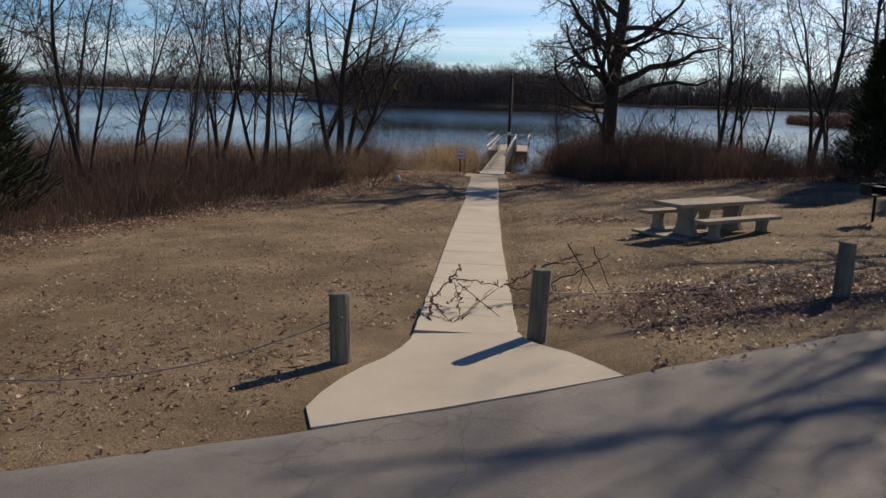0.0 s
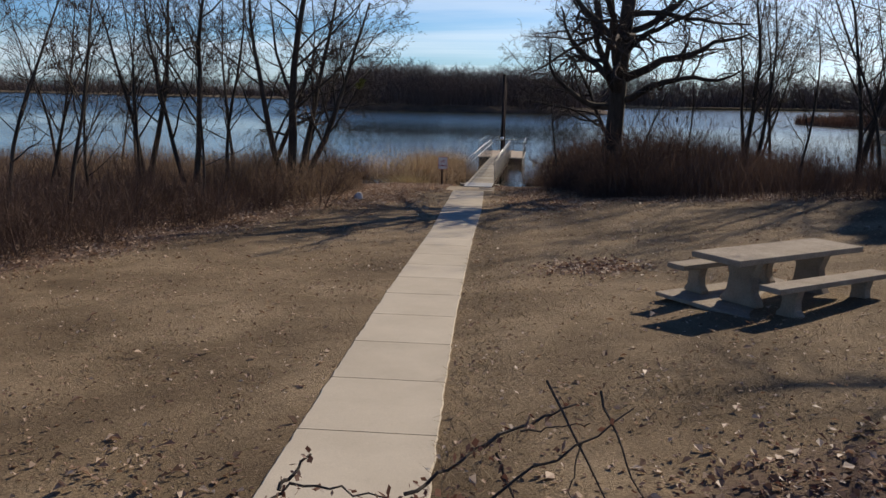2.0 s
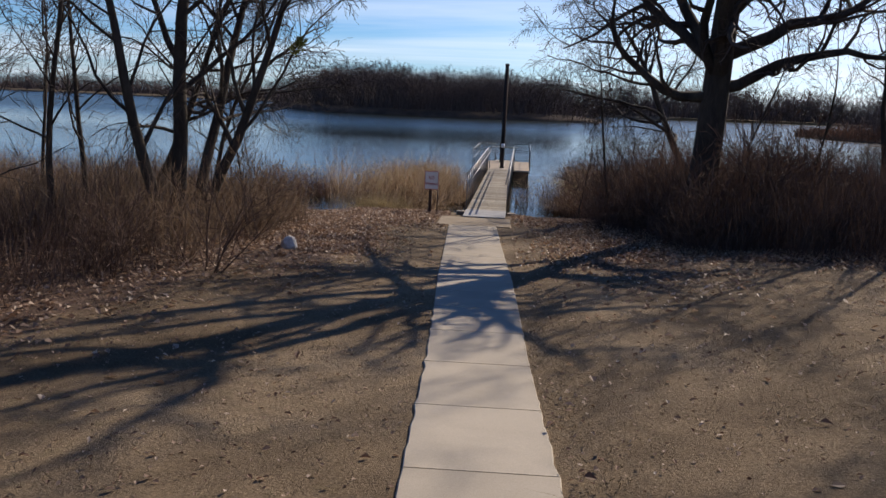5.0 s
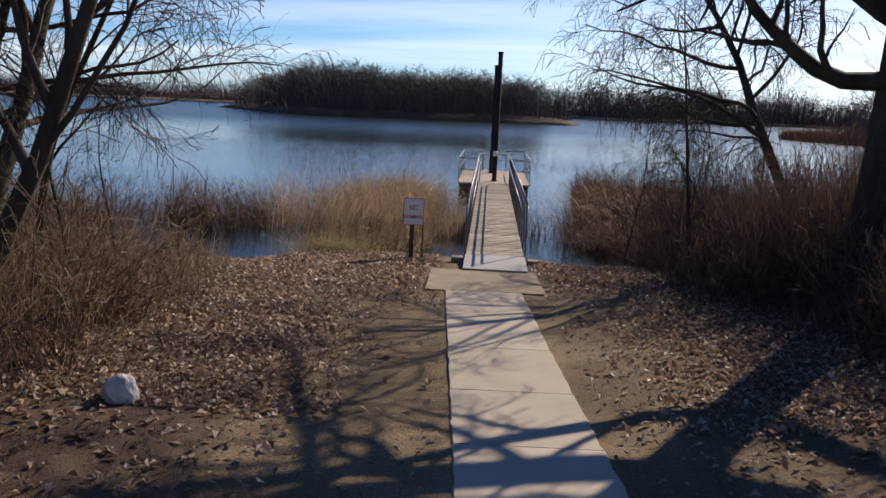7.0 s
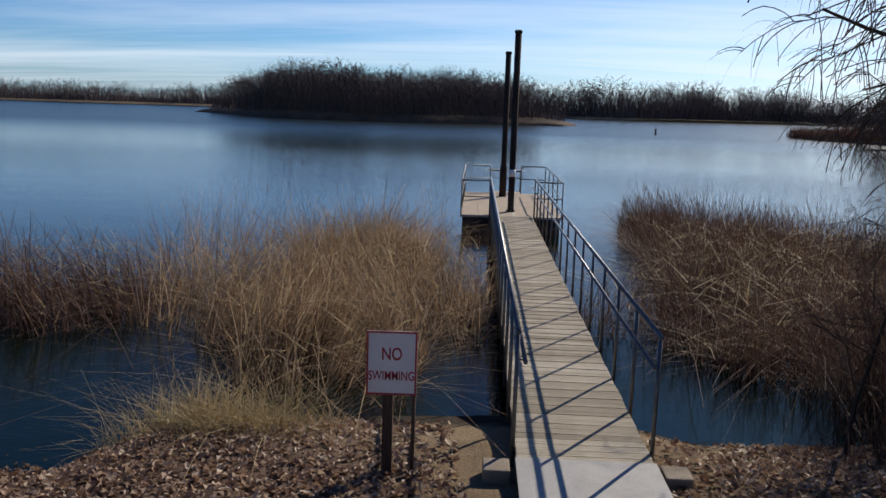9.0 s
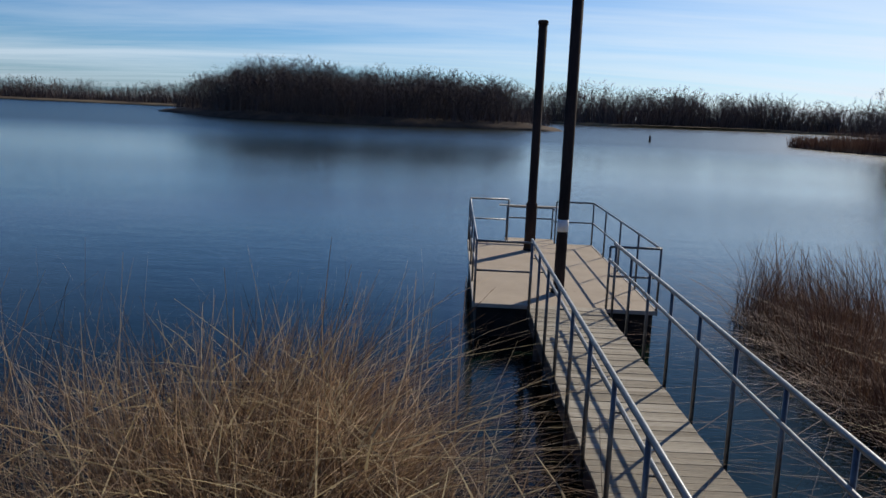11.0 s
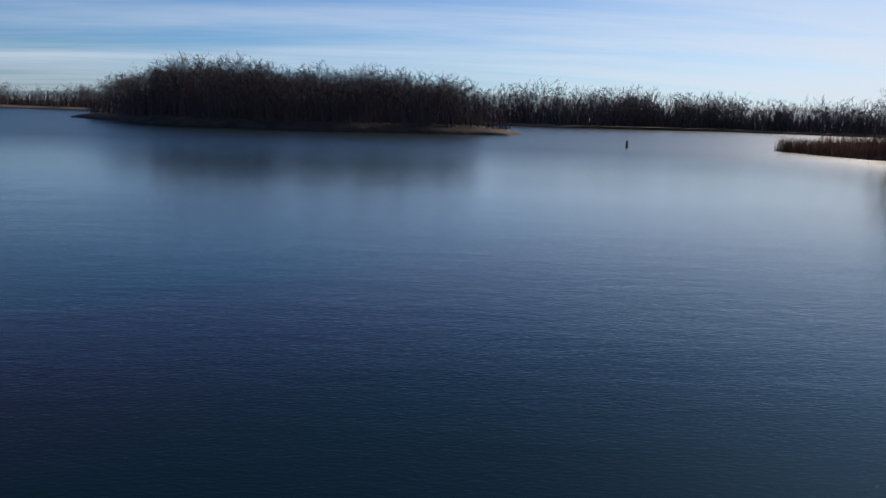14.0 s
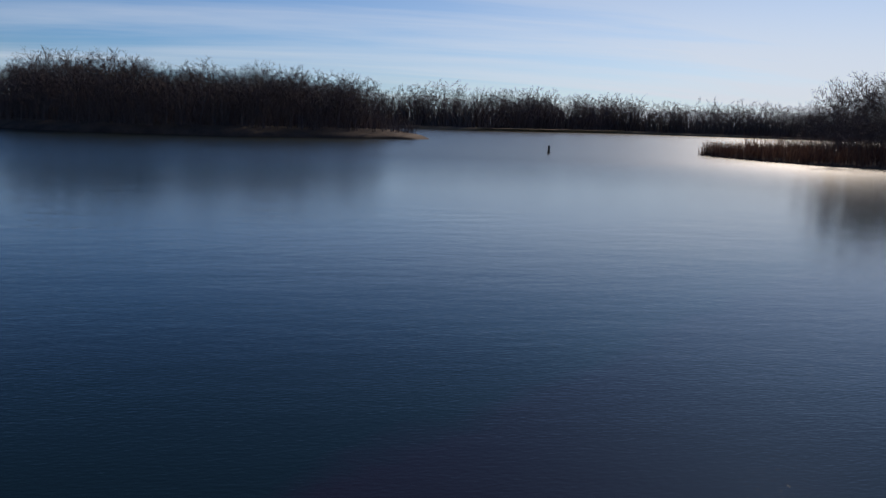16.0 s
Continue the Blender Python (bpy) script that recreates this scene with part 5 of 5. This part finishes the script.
def lettering(words, size, width, at, parent):
    cu = bpy.data.curves.new("text", "FONT")
    cu.body, cu.size, cu.align_x, cu.align_y, cu.extrude, cu.offset = words, size, "CENTER", "CENTER", 0.001, size * 0.012
    tmp = bpy.data.objects.new("text", cu)
    scene.collection.objects.link(tmp)
    me = bpy.data.meshes.new_from_object(tmp.evaluated_get(bpy.context.evaluated_depsgraph_get()))
    scene.collection.objects.unlink(tmp)
    bpy.data.objects.remove(tmp)
    xs = [v.co.x for v in me.vertices]
    f = width / (max(xs) - min(xs))
    me.materials.clear()
    me.materials.append(RED_PAINT)
    ob = part("lettering", me, parent, "red painted words " + words, pose(*at, 90, 0, 0) @ Matrix.Diagonal((f, 1, 1, 1)))
    return ob


lettering("NO", 0.17, 0.185, (0, -0.0055, SZ - base_z + 0.085), plate)
lettering("SWIMMING", 0.125, 0.43, (0, -0.0055, SZ - base_z - 0.125), plate)

# ---- gangway ----
GANG = pose(-0.68, 48.9, -1.95, 0, 0, -2.35)
GL = 18.95
gang = thing("gangway", GANG, "weathered plank gangway with galvanised pipe handrails", "gangway")
part("landing_plate", block("landing_plate", (1.36, 1.70, 0.03), PLATE, 0.005, (0, -0.82, 0.0)), gang, "pale grey steel landing plate")
for s in (-1, 1):
    part("stringer", block("stringer", (0.07, GL, 0.24), DARK_WOOD, 0.008, (0.62 * s, GL / 2, -0.165)), gang, "dark timber stringer")
    part("abutment", block("abutment", (0.26, 0.3, 0.5), GREY_CONCRETE, 0.02, (0.86 * s, -0.05, -0.28)), gang, "short concrete footing")
    part("top_rail", tube("top_rail", [(0.69 * s, 0.25, 1.2), (0.69 * s, 18.45, 1.2)], 0.026, STEEL, 10), gang)
    part("handrail", tube("handrail", [(0.615 * s, 0.15, 0.93), (0.615 * s, 18.5, 0.93)], 0.022, STEEL, 10), gang)
    for k in range(16):
        y_ = 0.3 + k * 1.2
        p = part("rail_post", tube("rail_post", [(0.69 * s, y_, -0.2), (0.69 * s, y_, 1.2)], 0.022, STEEL, 8), gang)
        part("bracket", tube("bracket", [(0.69 * s, y_, 0.91), (0.615 * s, y_, 0.91)], 0.01, STEEL, 6), p)
for k in range(5):
    for s in (-1, 1):
        part("pier_post", tube("pier_post", [(0.55 * s, 2.5 + 3.8 * k, -2.2), (0.55 * s, 2.5 + 3.8 * k, -0.1)], 0.09, DARK_WOOD, 8), gang)

# ---- floating platform ----
PLAT = pose(0.12, 67.93, -2.0, 0, 0, -2.5)
PW, PL = 1.59, 7.35
plat = thing("floating_platform", PLAT, "tan-decked floating fishing platform with pipe railing", "floating dock")
part("deck", block("deck", (2 * PW, PL, 0.06), DECK, 0.008, (0, PL / 2, -0.03)), plat, "tan textured deck coating")
part("bump_out", block("bump_out", (1.28, 0.72, 0.06), DECK, 0.008, (0.03, PL + 0.362, -0.03)), plat)
part("centre_strip", block("centre_strip", (0.085, PL - 0.05, 0.008), STRIP, 0.002, (0.10, PL / 2, 0.003)), plat, "pale joint strip")
part("cross_joint", block("cross_joint", (2 * PW - 0.04, 0.035, 0.006), STRIP, 0.001, (0, PL - 0.1, 0.003)), plat)
for s in (-1, 1):
    part("edge_trim", block("edge_trim", (0.035, PL, 0.10), STRIP, 0.006, (s * (PW + 0.0185), PL / 2, -0.04)), plat, "pale metal edge trim")
part("edge_trim", block("edge_trim", (2 * PW, 0.03, 0.07), STRIP, 0.006, (0, -0.016, -0.036)), plat, "pale metal edge trim")
part("float", block("float", (2 * PW - 0.06, PL - 0.06, 0.62), FLOAT, 0.03, (0, PL / 2, -0.375)), plat, "black flotation tub")
part("float", block("float", (1.2, 0.66, 0.5), FLOAT, 0.03, (0.03, PL + 0.36, -0.315)), plat, "black flotation tub")


def rail_run(points, parent, gate=False):
    """Top rail and middle rail along the points, a post at each."""
    for z, r in ((1.10, 0.022), (0.58, 0.019)):
        part("rail", tube("rail", [(x, y, z) for x, y in points], r, STEEL, 9), parent)
    for x, y in points:
        part("rail_post", tube("rail_post", [(x, y, -0.05), (x, y, 1.10)], 0.021, STEEL, 8), parent)


e = PW + 0.012
rail_run([(-0.64, 0.02), (-e, 0.02)] + [(-e, 0.02 + k * (PL - 0.08) / 4) for k in range(1, 5)] + [(-0.60, PL - 0.06)], plat)
rail_run([(0.72, 0.02), (e, 0.02)] + [(e, 0.02 + k * (PL - 0.08) / 4) for k in range(1, 5)] + [(0.64, PL - 0.06)], plat)
for z, r in ((0.84, 0.02), (0.55, 0.019)):
    part("rail", tube("rail", [(-0.60, PL - 0.06, z), (-0.58, PL + 0.68, z), (0.64, PL + 0.68, z), (0.64, PL - 0.06, z)], r, STEEL, 9), plat)
for x in (-0.58, 0.64):
    part("rail_post", tube("rail_post", [(x, PL + 0.68, -0.05), (x, PL + 0.68, 0.84)], 0.021, STEEL, 8), plat)
shelf = part("rod_shelf", block("rod_shelf", (1.66, 0.16, 0.03), STRIP, 0.006, (0.02, PL + 0.66, 0.878)), plat, "pale board for resting rods")
for k in range(6):
    part("rod_hole", tube("rod_hole", [(-0.55 + 0.23 * k, PL + 0.66, 0.885), (-0.55 + 0.23 * k, PL + 0.66, 0.896)], 0.022, BLACK_IRON, 10), shelf, "dark round rod hole")
for s in (-1, 1):
    for k in range(3):
        part("cleat", tube("cleat", [(s * (PW + 0.045) , 1.2 + 2.3 * k + 0.05 * math.sin(a), 0.015 + 0.035 * math.cos(a)) for a in np.linspace(0, 6.28, 9)], 0.007, STEEL, 5), plat, "small steel mooring ring")

for x, y, top, name in ((0.19, 69.1, 3.80, "near"), (0.26, 73.95, 3.43, "far")):
    pile = thing("steel_pile", pose(x, y, -2.0), "tall dark brown steel pipe pile through the deck", "pile", "piles")
    part("pipe", tube("pipe", [(0, 0, -3.5), (0, 0, 0), (0, 0, top + 2.0)], 0.105, RUST_STEEL, 20), pile)
    part("cap", tube("cap", [(0, 0, top + 1.97), (0, 0, top + 2.05), (0, 0, top + 2.07)], [0.122, 0.122, 0.09], RUST_STEEL, 20), pile)
    part("guide_collar", tube("guide_collar", [(0, 0, 0.005), (0, 0, 0.06)], 0.15, BLACK_IRON, 16), pile)
    if name == "far":
        part("sleeve", tube("sleeve", [(0, 0, 0.0), (0, 0, 1.16), (0, 0, 1.18)], [0.135, 0.135, 0.12], RUST_STEEL, 20), pile, "wider steel sleeve round the pile")
    if name == "near":
        part("band", tube("band", [(0, 0, 1.17), (0, 0, 1.40)], 0.108, WHITE_PAINT, 20), pile, "faded white painted band")

# ---- paving: slabs of the walk ----
walkway = thing("walkway", pose(0, 0, 0), "buff concrete walk of separate cast slabs", "walkway", kind="structure")
JOINTS = [9.96, 12.07] + [12.07 + 1.57 * k for k in range(1, 6)] + [19.92 + 1.65 * k for k in range(1, 9)] + [34.6, 35.7, 37.25, 39.0, 40.95, 42.95, 44.9]


def slab_mesh(y0, y1, x0, x1, mat=CONCRETE, wide=None):
    """One cast slab following the fall of the land, its edges eased."""
    V, F = [], []
    g = 0.009
    n = 12
    rows = [y0 + g + (y1 - y0 - 2 * g) * i / n for i in range(n + 1)]
    for y in rows:
        c = x0 + (x1 - x0) * (y - y0) / (y1 - y0)
        z = float(np.interp(y, [y0, y1], [land1(walk_x(y0), y0), land1(walk_x(y1), y1)])) + 0.018
        w = float(walk_half(y)) if wide is None else wide
        wl_ = w + 0.022 * noise.noise((y * 3, 1, 1)) + 0.012 * noise.noise((y * 9, 1, 1))
        wr_ = w + 0.022 * noise.noise((y * 3, 7, 1)) + 0.012 * noise.noise((y * 9, 7, 1))
        for dx, dz in ((-wl_, -0.09), (-wl_, -0.012), (-wl_ + 0.012, 0), (wr_ - 0.012, 0), (wr_, -0.012), (wr_, -0.09)):
            V.append((c + dx, y, z + dz))
    k = 6
    for j in range(n):
        for i in range(k - 1):
            F.append((j * k + i, j * k + i + 1, (j + 1) * k + i + 1, (j + 1) * k + i))
    F.append(tuple(range(k)))
    F.append(tuple(n * k + i for i in reversed(range(k))))
    return mesh_of("slab", V, F, mat)


for a, b in zip(JOINTS, JOINTS[1:]):
    part("slab", slab_mesh(a, b, walk_x(a), walk_x(b)), walkway)
part("slab", slab_mesh(JOINTS[-1], 47.3, -1.04, -1.0, SANDY, 1.1), walkway, "wide sandy landing slab before the gangway")


def apron_mesh():
    """The flared slab between the road and the walk."""
    left = [(-0.985, 9.95), (-1.0, 9.6), (-1.06, 9.25), (-1.18, 8.85), (-1.36, 8.5), (-1.52, 8.05), (-1.62, 7.6), (-1.66, 7.2), (-1.5, 6.70)]
    right = [(0.285, 9.95), (0.33, 9.7), (0.45, 9.45), (0.62, 9.22), (0.82, 9.0), (0.98, 8.75), (1.12, 8.52), (1.22, 8.34), (1.30, 8.19)]
    V, F = [], []
    n = 16
    for (ax, ay), (bx, by) in zip(left, right):
        for i in range(n + 1):
            x, y = ax + (bx - ax) * i / n, ay + (by - ay) * i / n
            V.append((x, y, land1(x, y) + 0.016))
    for j in range(len(left) - 1):
        for i in range(n):
            a = j * (n + 1) + i
            F.append((a, a + n + 1, a + n + 2, a + 1))
    m = len(V)
    rim = [j * (n + 1) for j in range(len(left))] + [(len(left) - 1) * (n + 1) + i for i in range(1, n + 1)] + [j * (n + 1) + n for j in reversed(range(len(left) - 1))]
    for r in rim:
        x, y, z = V[r]
        V.append((x, y, z - 0.12))
    for i in range(len(rim) - 1):
        F.append((rim[i], rim[i + 1], m + i + 1, m + i))
    return mesh_of("apron", V, F, CONCRETE)


part("apron", apron_mesh(), walkway, "flared concrete apron at the road edge")

# ---- planks of the gangway ----
PLANKS = 132
pm = block("plank", (1.33, 0.136, 0.036), PLANK, 0.004)
for k in range(PLANKS):
    part("plank", pm, gang, at=pose(0.006 * math.sin(k * 7.3), 0.075 + k * (GL - 0.1) / PLANKS, -0.02 + 0.003 * math.sin(k * 3.1), 0, 0.25 * math.sin(k * 5.7), 0.3 * math.sin(k * 11.3)))
